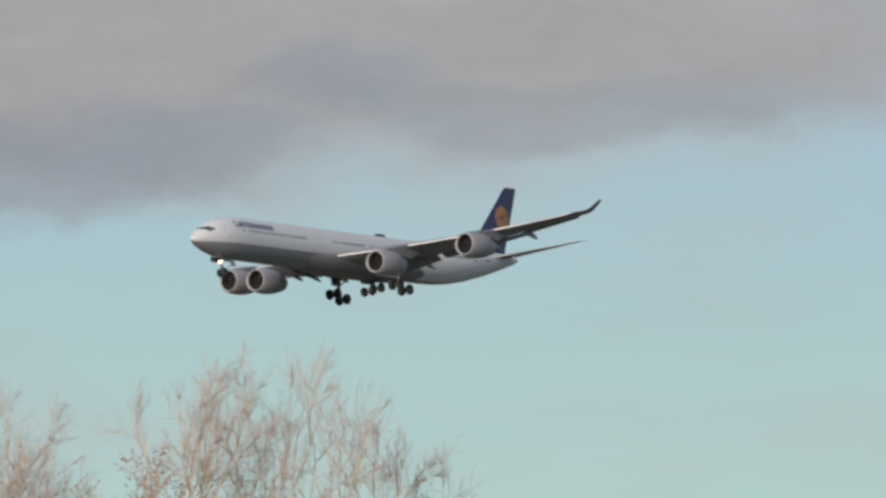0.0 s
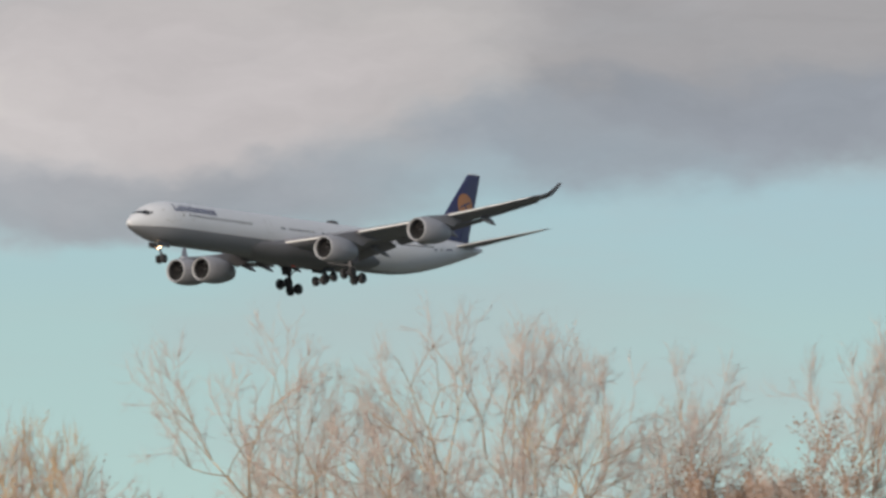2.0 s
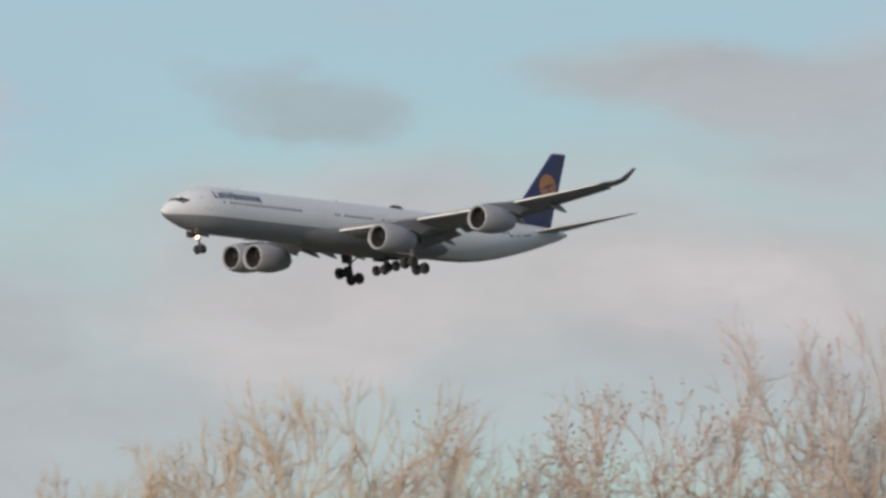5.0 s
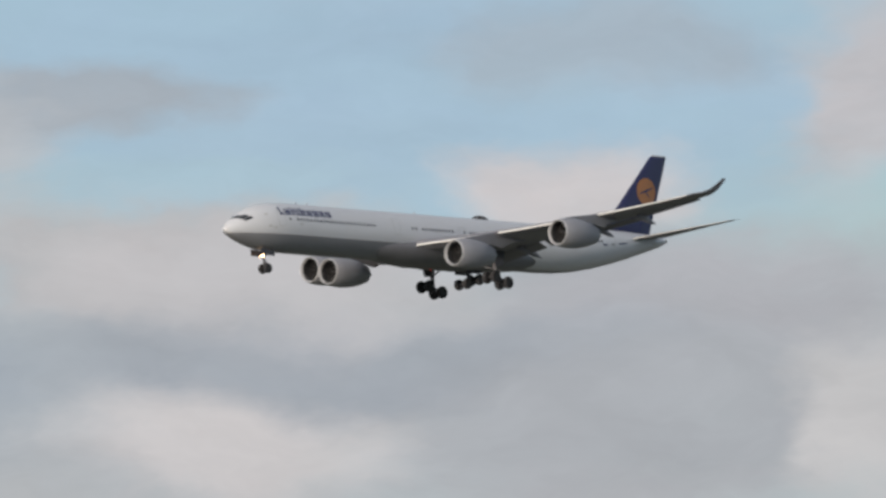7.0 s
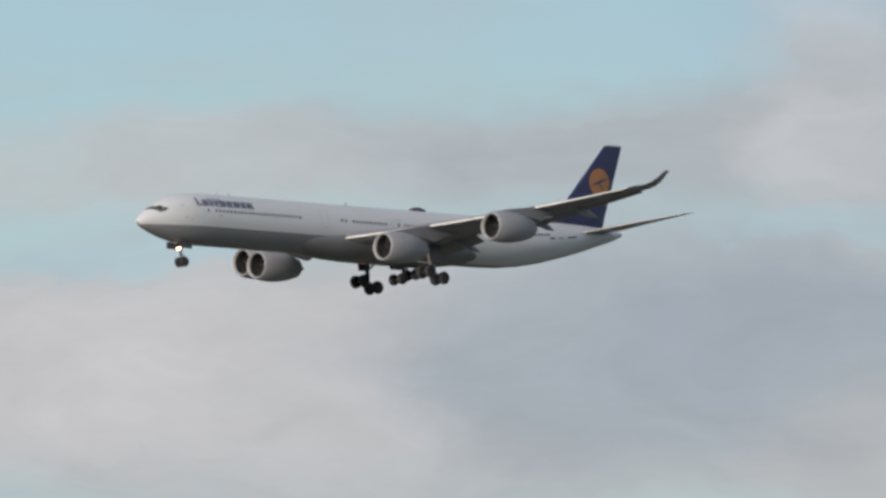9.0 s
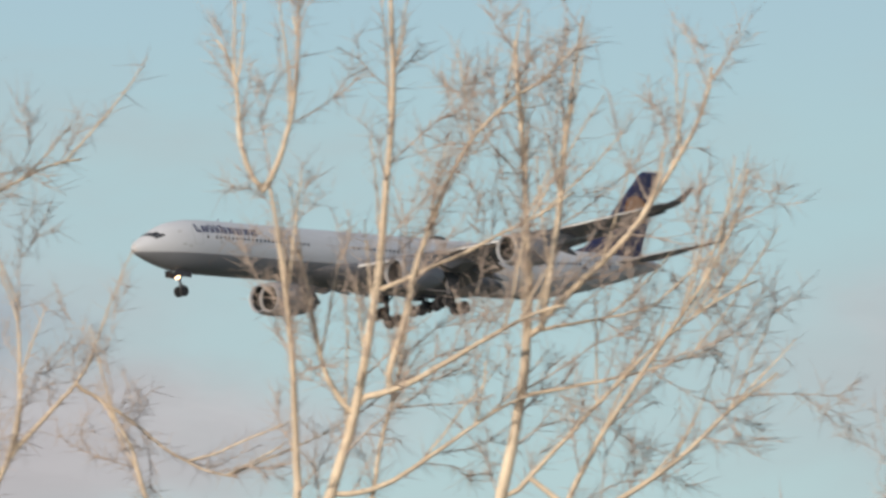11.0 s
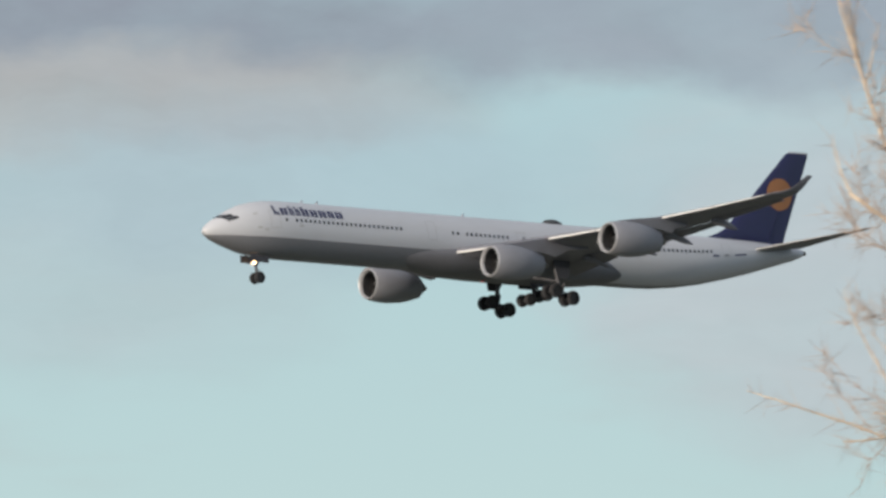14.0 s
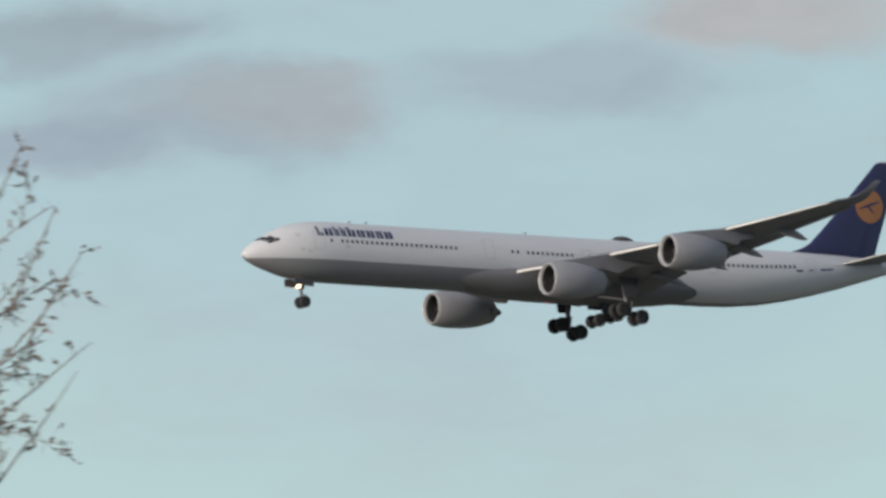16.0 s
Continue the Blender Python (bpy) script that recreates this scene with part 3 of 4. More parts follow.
part("fin_cap", loft([[Vector((p.x, p.y * 0.9, p.z + 0.0)) + Vector((0, 0, dz)) for p in rings[-1]] for dz in (0.004, 0.13)]), WHITE, fin, "pale fin tip cap")


def fin_half(s, z):
    """Half the fin's thickness at a station and height."""
    for (z0, f0, r0, t0), (z1, f1, r1, t1) in zip(FIN, FIN[1:]):
        if z0 <= z <= z1:
            k = (z - z0) / (z1 - z0)
            f, r, t = f0 + (f1 - f0) * k, r0 + (r1 - r0) * k, t0 + (t1 - t0) * k
            x = min(max((s - f) / (r - f), 0.0), 1.0)
            return (r - f) * (5 * t * (0.2969 * math.sqrt(x) - 0.126 * x - 0.3516 * x * x + 0.2843 * x ** 3 - 0.1015 * x ** 4) + 0.0012)
    return 0.0


DISC_S, DISC_Z, DISC_R = 68.72, 7.55, 1.58
for side in (1, -1):
    bm = bmesh.new()
    rows = []
    for r in (0.01, 0.5, 0.9, 1.2, DISC_R):
        ring = []
        for i in range(40):
            w = 2 * math.pi * i / 40
            s, z = DISC_S + r * math.cos(w), DISC_Z + r * math.sin(w)
            ring.append((-s, side * (fin_half(s, z) + 0.03), z))
        rows.append(ring)
    part("tail_disc", loft(rows, True, False, bm), ORANGE, fin, "plain orange disc")
    for (s0, z0), (s1, z1), wide in (((67.55, 7.25), (69.9, 8.05), 0.15), ((68.4, 7.6), (69.3, 6.9), 0.13)):
        rows = []
        for k in range(5):
            f = k / 4
            s, z = s0 + (s1 - s0) * f, z0 + (z1 - z0) * f
            g = wide * (1 - abs(2 * f - 1) * 0.7)
            rows.append([(-s, side * (fin_half(s, z - g) + 0.042), z - g), (-s, side * (fin_half(s, z + g) + 0.042), z + g)])
        part("disc_stroke", loft(rows, False), NAVY, fin, "navy stroke")
part("rudder_seam", loft([[(-s, y, z) for y in (-0.45 * (1 - k), 0.45 * (1 - k))] for s, z, k in ((67.3, 3.0, 0.5), (71.3, 11.4, 0.8))], False), NAVY, fin)


# ---- landing gear ----
def wheel(parent, centre, r, wide):
    tyre = part("tyre", lathe([(-wide / 2, r * 0.55), (-wide / 2, r * 0.82), (-wide * 0.42, r * 0.94), (-wide * 0.25, r), (wide * 0.25, r), (wide * 0.42, r * 0.94), (wide / 2, r * 0.82), (wide / 2, r * 0.55)], centre, "y", 28), TYRE, parent, "black rubber tyre")
    part("hub", lathe([(-wide * 0.44, 0.01), (-wide * 0.44, r * 0.2), (-wide * 0.36, r * 0.28), (-wide * 0.40, r * 0.56), (wide * 0.40, r * 0.56), (wide * 0.36, r * 0.28), (wide * 0.44, r * 0.2), (wide * 0.44, 0.01)], centre, "y", 20), HUB, tyre, "grey metal hub")
    return tyre


NG = Vector((-6.4, 0, -4.72))
strut = part("nose_strut", rod(NG + Vector((0, 0, 0.1)), (-6.1, 0, -2.4), 0.12, 0.17), STEEL, airliner, "grey nose gear strut")
part("axle", rod(NG + Vector((0, -0.5, 0)), NG + Vector((0, 0.5, 0)), 0.08), STEEL, strut)
part("drag_brace", rod((-6.25, 0, -3.6), (-4.9, 0, -2.5), 0.07), STEEL, strut)
part("torque_link", loft([[(-6.55, -0.1, -3.9), (-6.55, 0.1, -3.9)], [(-6.85, -0.06, -4.2), (-6.85, 0.06, -4.2)], [(-6.5, -0.1, -4.5), (-6.5, 0.1, -4.5)]], False), STEEL, strut)
part("lamp_bar", rod((-6.12, -0.5, -3.3), (-6.12, 0.5, -3.3), 0.05), STEEL, strut)
for y in (-0.15, 0.15):
    part("landing_lamp", lathe([(-0.12, 0.09), (0.02, 0.17), (0.06, 0.16), (0.10, 0.10), (0.11, 0.01)], (-6.0, y, -3.3), "x", 18), LAMP, strut, "bright warm landing light")
for y in (-0.42, 0.42):
    wheel(airliner, NG + Vector((0, y, 0)), 0.56, 0.40)
for y in (-0.78, 0.78):
    part("gear_door", loft([[(-5.0, y, -2.55), (-7.2, y, -2.7)], [(-5.05, y * 1.06, -3.25), (-7.15, y * 1.06, -3.35)], [(-5.05, y * 1.11, -3.25), (-7.15, y * 1.11, -3.35)], [(-5.0, y * 1.05, -2.55), (-7.2, y * 1.05, -2.7)]], True), STEEL, airliner, "dark grey gear door")

for x, y, top_y, z in ((-38.5, 5.25, 4.6, -4.84), (-38.5, -5.25, -4.6, -4.84), (-39.25, 0.0, 0.0, -4.5)):
    base = Vector((x, y, z))
    r = 0.70 if y else 0.62
    strut = part("main_strut", rod(base, (x + 0.25, top_y, -1.2 if y else -2.6), 0.20, 0.26), STEEL, airliner, "grey main gear strut")
    part("side_brace", rod(base + Vector((0.1, 0, 1.3)), (x + 1.4, y * 0.45, -2.9), 0.10), STEEL, strut)
    part("torque_link", rod(base + Vector((-0.25, 0, 0.2)), base + Vector((-0.42, 0, 1.2)), 0.09), STEEL, strut)
    lean = radians(17 if y else -16)
    ax = Vector((math.cos(lean), 0, math.sin(lean)))
    part("bogie_beam", rod(base - ax * 1.1, base + ax * 1.1, 0.17), STEEL, strut, "grey bogie beam")
    for f in (-1.05, 1.05):
        part("axle", rod(base + ax * f + Vector((0, -0.8, 0)), base + ax * f + Vector((0, 0.8, 0)), 0.10), STEEL, strut)
        for dy in (-0.66, 0.66):
            wheel(airliner, base + ax * f + Vector((0, dy, 0)), r, 0.52)
    if y:
        q = 1 if y > 0 else -1
        part("gear_door", loft([[(x + 1.1, y + 0.35 * q, -1.5), (x - 0.9, y + 0.35 * q, -1.5)], [(x + 0.7, y + 0.42 * q, -3.3), (x - 0.6, y + 0.42 * q, -3.3)], [(x + 0.7, y + 0.48 * q, -3.3), (x - 0.6, y + 0.48 * q, -3.3)], [(x + 1.1, y + 0.41 * q, -1.5), (x - 0.9, y + 0.41 * q, -1.5)]]), STEEL, airliner, "dark grey gear door")
    else:
        for q in (1, -1):
            part("gear_door", loft([[(x + 1.3, 0.9 * q, -3.1), (x - 1.0, 0.9 * q, -3.1)], [(x + 1.2, 1.0 * q, -3.6), (x - 0.9, 1.0 * q, -3.6)], [(x + 1.2, 1.05 * q, -3.6), (x - 0.9, 1.05 * q, -3.6)], [(x + 1.3, 0.95 * q, -3.1), (x - 1.0, 0.95 * q, -3.1)]]), STEEL, airliner, "dark grey gear door")

# ================= bare winter trees =================
def tube(verts, faces, path, radii, sides):
    first = len(verts)
    n = len(path)
    for k in range(n):
        d = (path[min(k + 1, n - 1)] - path[max(k - 1, 0)]).normalized()
        u = d.cross(Vector((0.31, 0.87, 0.38))).normalized()
        v = d.cross(u)
        for i in range(sides):
            w = 2 * math.pi * i / sides
            verts.append(path[k] + (u * math.cos(w) + v * math.sin(w)) * radii[k])
    for k in range(n - 1):
        for i in range(sides):
            a, b = first + k * sides + i, first + k * sides + (i + 1) % sides
            faces.append((a, b, b + sides, a + sides))
    faces.append(tuple(first + (n - 1) * sides + i for i in range(sides)))


def wander(rng, start, heading, long, steps, bend, lift):
    """A crooked path: each step turns a little, and lift pulls it up."""
    path, d = [start.copy()], heading.normalized()
    for _ in range(steps):
        d = (d + Vector((rng.gauss(0, bend), rng.gauss(0, bend), rng.gauss(0, bend) + lift))).normalized()
        path.append(path[-1] + d * (long / steps))
    return path


def along(path, f):
    x = f * (len(path) - 1)
    k = min(int(x), len(path) - 2)
    return path[k].lerp(path[k + 1], x - k), (path[k + 1] - path[k]).normalized()


def aside(rng, d, spread):
    """A heading turned away from d by about spread degrees, to any side."""
    u = d.cross(Vector((rng.gauss(0, 1), rng.gauss(0, 1), rng.gauss(0, 1)))).normalized()
    a = radians(spread * rng.uniform(0.6, 1.3))
    return d * math.cos(a) + u * math.sin(a)


def raw_mesh(name, verts, faces, mat, parent, label):
    me = bpy.data.meshes.new(name)
    me.from_pydata([tuple(v) for v in verts], [], faces)
    me.materials.append(mat)
    me.polygons.foreach_set("use_smooth", [True] * len(me.polygons))
    me.update()
    ob = new(name, me)
    ob.parent = parent
    return tagged(ob, label)


def grow(rng, out, start, heading, long, r, depth, split=30, ratio=0.78, bend=0.10, lift=0.05):
    """Branches that fork again and again; out takes (path, radius, depth), depth 0 for the last twigs."""
    path = wander(rng, start, heading, long, 3, bend, lift)
    out.append((path, r, depth))
    if not depth:
        return
    end, d = along(path, 1.0)
    for _ in range(3 if rng.random() < 0.35 else 2):
        grow(rng, out, end, aside(rng, d, split), long * ratio * rng.uniform(0.8, 1.15), r * 0.70, depth - 1, split, ratio, bend, lift)
    if rng.random() < 0.6:
        p, d = along(path, rng.uniform(0.3, 0.8))
        grow(rng, out, p, aside(rng, d, split * 1.5), long * ratio * rng.uniform(0.5, 0.8), r * 0.5, max(depth - 2, 0), split, ratio, bend, lift)


def twigs_on(seed, paths, per_metre, long, thin, spread, rise):
    """Fine tapering shoots along paths, as arrays: corners, triangles, tips."""
    g = np.random.default_rng(seed)
    at, ahead = [], []
    for path in paths:
        p = np.array([tuple(v) for v in path])
        total = float(np.linalg.norm(np.diff(p, axis=0), axis=1).sum())
        n = g.poisson(per_metre * total)
        x = g.random(n) * (len(p) - 1)
        k = np.minimum(x.astype(int), len(p) - 2)
        f = (x - k)[:, None]
        at.append(p[k] * (1 - f) + p[k + 1] * f)
        d = p[k + 1] - p[k]
        ahead.append(d / np.linalg.norm(d, axis=1, keepdims=True))
    at, ahead = np.concatenate(at), np.concatenate(ahead)
    d = ahead + g.normal(0, spread, at.shape) + (0, 0, rise)
    d /= np.linalg.norm(d, axis=1, keepdims=True)
    u = np.cross(d, (0.31, 0.87, 0.38))
    u /= np.linalg.norm(u, axis=1, keepdims=True)
    v = np.cross(d, u)
    tips = at + d * (long * g.uniform(0.35, 1.3, len(at)))[:, None]
    r = thin * g.uniform(0.7, 1.2, len(at))[:, None]
    corners = np.stack([at + u * r, at + (v * 0.866 - u * 0.5) * r, at - (v * 0.866 + u * 0.5) * r, tips], 1).reshape(-1, 3)
    k = np.arange(len(at))[:, None] * 4
    tris = np.stack([k + (0, 1, 3), k + (1, 2, 3), k + (2, 0, 3)], 1).reshape(-1, 3)
    return corners, tris, at, tips


def crown_mesh(verts, faces, corners, tris, mat, root):
    """The thin branches and all their shoots in one mesh."""
    n = len(verts)
    me = bpy.data.meshes.new("crown")
    co = np.concatenate([np.array([tuple(v) for v in verts]).reshape(-1, 3), corners])
    loops = [i for f in faces for i in f]
    sizes = np.concatenate([np.array([len(f) for f in faces], int), np.full(len(tris), 3, int)])
    loops = np.concatenate([np.array(loops, int), (tris + n).ravel()])
    me.vertices.add(len(co))
    me.vertices.foreach_set("co", co.astype(np.float32).ravel())
    me.loops.add(len(loops))
    me.loops.foreach_set("vertex_index", loops.astype(np.int32))
    me.polygons.add(len(sizes))
    me.polygons.foreach_set("loop_start", np.concatenate([[0], np.cumsum(sizes)[:-1]]).astype(np.int32))
    me.polygons.foreach_set("use_smooth", np.ones(len(sizes), bool))
    me.update(calc_edges=True)
    me.materials.append(mat)
    ob = new("crown", me)
    ob.parent = root
    return tagged(ob, "fine bare twigs", kind="stuff")


def leaf_mesh(seed, at, tips, share, size, mat, root):
    """Small curled leaves near the ends of some shoots."""
    g = np.random.default_rng(seed + 99)
    pick = np.flatnonzero(g.random(len(at)) < share)
    verts, faces = [], []
    for i in pick:
        for _ in range(4):
            c = at[i] + (tips[i] - at[i]) * g.uniform(0.4, 1.05)
            u = g.normal(0, 1, 3)
            u *= size * g.uniform(0.6, 1.3) / np.linalg.norm(u)
            v = np.cross(u, g.normal(0, 1, 3))
            v *= size * 0.6 / max(np.linalg.norm(v), 1e-6)
            w = np.cross(u, v) * 4
            k = len(verts)
            verts.extend((c - u, c + v + w, c + u, c - v + w))
            faces.extend(((k, k + 1, k + 2), (k, k + 2, k + 3)))
    tagged(raw_mesh("foliage", verts, faces, mat, root, "dry brown leaves"), kind="stuff")


def spot(azimuth, away):
    a = radians(azimuth)
    return Vector((math.sin(a) * away, math.cos(a) * away, 0.0))


def limb_path(rng, x, z, first, middle, last, long, steps=18):
    """A limb that swings through three leans, in degrees from upright, to the tree's right where positive."""
    path, deep, off = [Vector((x, 0.0, z))], rng.uniform(-0.25, 0.25), 0.0
    for k in range(steps):
        s = (k + 0.5) / steps
        off = 0.6 * off + rng.gauss(0, 2.2)
        w = radians(first * (1 - s) * (1 - 2 * s) + 4 * middle * s * (1 - s) + last * s * (2 * s - 1) + off)
        path.append(path[-1] + Vector((math.sin(w), deep + rng.gauss(0, 0.12), math.cos(w))) * (long / steps))
    return path


def near_tree(label, azimuth, away, limbs, seed, trunk_r=0.16, fork=3.2, side=2.5, side_long=0.60, twig=30, twig_long=0.27, mats=None, leaves=0.0, leaf_mat=None, leaf=0.02):
    """limbs: rows of (across, height, lean at the foot, in the middle, at the tip, length, radius)."""
    rng = random.Random(seed)
    mats = mats or (BARK, BARK, TWIG)
    root = new("tree")
    tagged(root, label, "tree", "near trees")
    root.matrix_basis = Matrix.Translation(spot(azimuth, away)) @ Matrix.Rotation(radians(-azimuth), 4, "Z")
    tv, tf = [], []
    trunk = wander(rng, Vector((0, 0, -0.2)), Vector((0, 0, 1)), fork + 0.3, 6, 0.02, 0.1)
    tube(tv, tf, trunk, [trunk_r * (1.35 if k == 0 else 1.0 - 0.06 * k) for k in range(7)], 10)
    raw_mesh("trunk", tv, tf, mats[0], root, "trunk with pale bark")
    sv, sf, made, bearing = [], [], [], []
    for x, z, first, middle, last, long, r in limbs:
        path = limb_path(rng, x, z, first, middle, last, long)
        if z < 6.0 and abs(first) < 65:
            a, b = trunk[-1 if abs(x) < 1.0 else -2], path[0]
            lean = Vector((math.sin(radians(first)), 0, math.cos(radians(first))))
            reach = (b - a).length
            foot = []
            for k in range(8):
                s = k / 8
                foot.append(a * (1 - s) ** 3 + (a + Vector((0, 0, reach * 0.35))) * 3 * s * (1 - s) ** 2 + (b - lean * reach * 0.35) * 3 * s * s * (1 - s) + b * s ** 3)
            radii = [r * (1.25 - 0.03 * k) for k in range(8)]
        else:
            foot, radii = [], []
            if made:
                near = min((p for q in made for p in q), key=lambda p: (p.x - x) ** 2 + (p.z - z) ** 2)
                path = [p + Vector((0, near.y, 0)) for p in path]
                if (near - path[0]).length > 0.02:
                    foot, radii = [near], [r]
        n = len(path)
        lv, lf = [], []
        r *= 1.2
        tube(lv, lf, foot + path, radii + [r * (1.0 - 0.62 * k / (n - 1)) for k in range(n)], 7)
        made.append(path)
        for i in range(max(2, round(long * side))):
            f = (i + rng.random()) / max(2, round(long * side))
            p, d = along(path, f)
            out = []
            grow(rng, out, p, aside(rng, d, 48), side_long * rng.uniform(0.4, 1.25) * (1.15 - 0.4 * f), 0.0045 + r * 0.11 * (1 - 0.5 * f), 1 if rng.random() < 0.5 else 2, 34, 0.75, 0.09, 0.05)
            for q, w, _ in out:
                tube(sv, sf, q, [w * (1 - 0.13 * k) for k in range(4)], 4)
                bearing.append(q)
        bearing.append(path)
        for _ in range(round(long * 1.8)):
            p, d = along(path, rng.uniform(0.15, 1.0))
            wand = wander(rng, p, d + Vector((rng.gauss(0, 0.35), rng.gauss(0, 0.35), 0.7)), rng.uniform(0.5, 1.3), 4, 0.05, 0.06)
            tube(lv, lf, wand, [0.0115, 0.0105, 0.009, 0.007, 0.004], 5)
            bearing.append(wand)
        raw_mesh("limb", lv, lf, mats[1], root, "")
    corners, tris, at, tips = twigs_on(seed, bearing, twig, twig_long, 0.0040, 0.85, 0.15)
    crown_mesh(sv, sf, corners, tris, mats[2], root)
    if leaves:
        leaf_mesh(seed, at, tips, leaves, leaf, leaf_mat or LEAF, root)
    return root


# ---- near trees, in front of the airliner's way ----
NEAR = 200.0
near_tree("bare tree with pale limbs all leaning one way", 40.87, NEAR,
          [(-0.35, 5.48, -50, -33, -4, 5.06, 0.034), (0.02, 5.55, -51, -35, -44, 3.81, 0.028), (0.01, 5.69, -4, -15, 15, 3.35, 0.025),
           (-2.16, 5.24, -26, -46, -57, 3.59, 0.034), (-2.36, 5.48, -24, -26, 5, 3.54, 0.030), (-3.86, 7.26, -15, -22, -17, 2.43, 0.022),
           (-1.72, 5.39, -60, -49, -28, 1.10, 0.020), (-3.16, 5.33, -51, -55, -94, 1.22, 0.014), (-2.57, 5.92, -82, -99, -92, 2.09, 0.013),
           (-1.79, 5.29, -3, -3, -17, 1.50, 0.018), (-2.16, 7.31, 5, -58, -101, 1.00, 0.016), (-1.83, 7.85, 57, 63, 104, 1.04, 0.014),
           (-0.15, 6.52, 102, 88, 69, 0.95, 0.016)],
          11)
near_tree("tall bare tree with pale bark and many steep limbs", 41.24, NEAR,
          [(0.56, 5.53, 9, 3, 2, 4.03, 0.030), (-0.44, 5.52, 4, 14, -1, 4.65, 0.038), (-0.39, 6.02, -31, -15, -54, 2.85, 0.026),
           (-0.20, 7.01, -16, -11, -18, 3.16, 0.030), (0.51, 5.92, -36, -56, -73, 3.83, 0.036), (-1.94, 7.80, -22, -28, -16, 2.52, 0.026),
           (0.15, 8.30, -46, -25, -9, 1.34, 0.020), (-0.04, 8.55, -22, 3, 22, 1.16, 0.019), (-0.45, 5.85, 96, 71, 57, 1.24, 0.015),
           (0.25, 8.94, 49, 71, 84, 0.94, 0.014), (-0.67, 8.37, -87, -27, -35, 1.36, 0.022), (0.63, 6.31, 20, 46, 63, 1.00, 0.016),
           (0.23, 7.16, 36, 30, 71, 1.81, 0.020), (0.48, 5.53, -11, -7, -13, 2.36, 0.022)],
          12)
near_tree("bare forked tree with thick pale limbs", 41.62, NEAR,
          [(-0.02, 5.79, 15, -3, 11, 2.73, 0.046), (0.10, 8.51, -26, 0, -17, 1.96, 0.032), (0.07, 8.53, 39, 17, -23, 2.04, 0.034),
           (0.66, 9.39, 64, 74, 84, 0.80, 0.014), (0.13, 6.86, 30, 29, 25, 4.07, 0.036), (0.85, 8.07, 84, 57, 83, 2.28, 0.022),
           (1.19, 8.74, 120, 68, 42, 0.66, 0.012), (0.05, 6.37, 82, 63, 86, 1.35, 0.016), (-0.02, 5.89, 42, 32, 34, 1.68, 0.018),
           (0.73, 6.19, 91, 74, 49, 0.84, 0.014)],
          13)
near_tree("low bare tree with thin steep shoots", 42.19, NEAR,
          [(0.09, 5.82, 5, 40, 34, 1.79, 0.028), (0.32, 6.46, 12, -1, 3, 1.39, 0.020), (0.93, 6.99, 116, 128, 88, 1.59, 0.016),
           (1.53, 5.81, -12, -22, -43, 1.21, 0.022)],
          16, trunk_r=0.09)
near_tree("bare tree with a pale trunk forking twice", 43.06, NEAR,
          [(-0.25, 5.80, 3, -6, -11, 2.95, 0.032), (-0.54, 8.74, -43, -3, -44, 1.36, 0.022), (-0.51, 8.68, 32, 11, -9, 1.59, 0.024),
           (-0.03, 5.81, 22, 8, -1, 4.69, 0.042), (0.25, 6.76, -44, -9, -33, 1.68, 0.024), (0.38, 6.90, 83, 59, 83, 1.93, 0.026),
           (0.58, 7.10, 20, 23, 65, 3.10, 0.028), (0.54, 7.85, 66, 63, 55, 1.87, 0.018), (0.39, 5.85, 13, 12, 23, 1.53, 0.022),
           (0.20, 6.05, 89, 50, 80, 1.90, 0.022)],
          17)
near_tree("bare tree with pale bark beside a taller one", 43.49, NEAR,
          [(-0.02, 5.78, 20, 2, -1, 4.29, 0.046), (0.42, 7.50, 14, 6, 15, 2.76, 0.028), (0.44, 7.57, 45, 37, 9, 2.69, 0.028),
           (0.43, 7.48, 79, 79, 72, 1.02, 0.014), (0.28, 6.91, 82, 77, 74, 1.68, 0.016), (0.20, 6.07, 45, 48, 69, 2.82, 0.020),
           (0.76, 5.82, 65, 49, 51, 2.16, 0.024), (0.58, 5.81, 22, 36, 10, 3.48, 0.022)],
          18)
near_tree("slender bare tree behind a stouter one", 40.30, NEAR + 3,
          [(-0.27, 5.21, -45, -20, 17, 4.12, 0.026), (-0.83, 5.93, -12, 3, 4, 3.33, 0.020), (-1.24, 6.53, -55, -25, 8, 1.76, 0.018),
           (0.31, 5.19, -22, -6, -6, 2.06, 0.020), (0.10, 5.84, 124, 88, 64, 0.67, 0.014), (-1.00, 5.17, -40, -57, -89, 1.67, 0.015),
           (-0.85, 6.33, -18, -9, -15, 2.58, 0.018), (-0.46, 5.54, -27, -5, -9, 2.62, 0.018)],
          19, trunk_r=0.10)
near_tree("slender bare tree with a thicket of twigs", 41.05, NEAR + 3,
          [(-0.15, 5.48, -18, -17, -9, 3.25, 0.024), (-0.69, 7.11, -31, -15, -12, 2.55, 0.018), (-0.91, 7.91, 31, -7, -17, 2.04, 0.016),
           (-0.56, 6.72, 23, -6, -3, 3.36, 0.016), (-1.18, 8.51, -50, -25, -9, 1.35, 0.014), (-0.76, 8.36, 46, 16, 1, 1.44, 0.014)],
          20, trunk_r=0.09, side=4.0)
near_tree("small bare tree standing apart at the field's edge", 44.72, NEAR + 30,
          [(0, 2.4, -10, -6, -4, 4.2, 0.040), (0, 2.6, 5, 3, 6, 4.4, 0.045), (0, 2.4, 20, 14, 10, 3.8, 0.040), (0, 2.3, -24, -18, -12, 3.6, 0.035)], 14, trunk_r=0.10, fork=2.6, side=4.0, side_long=0.8)
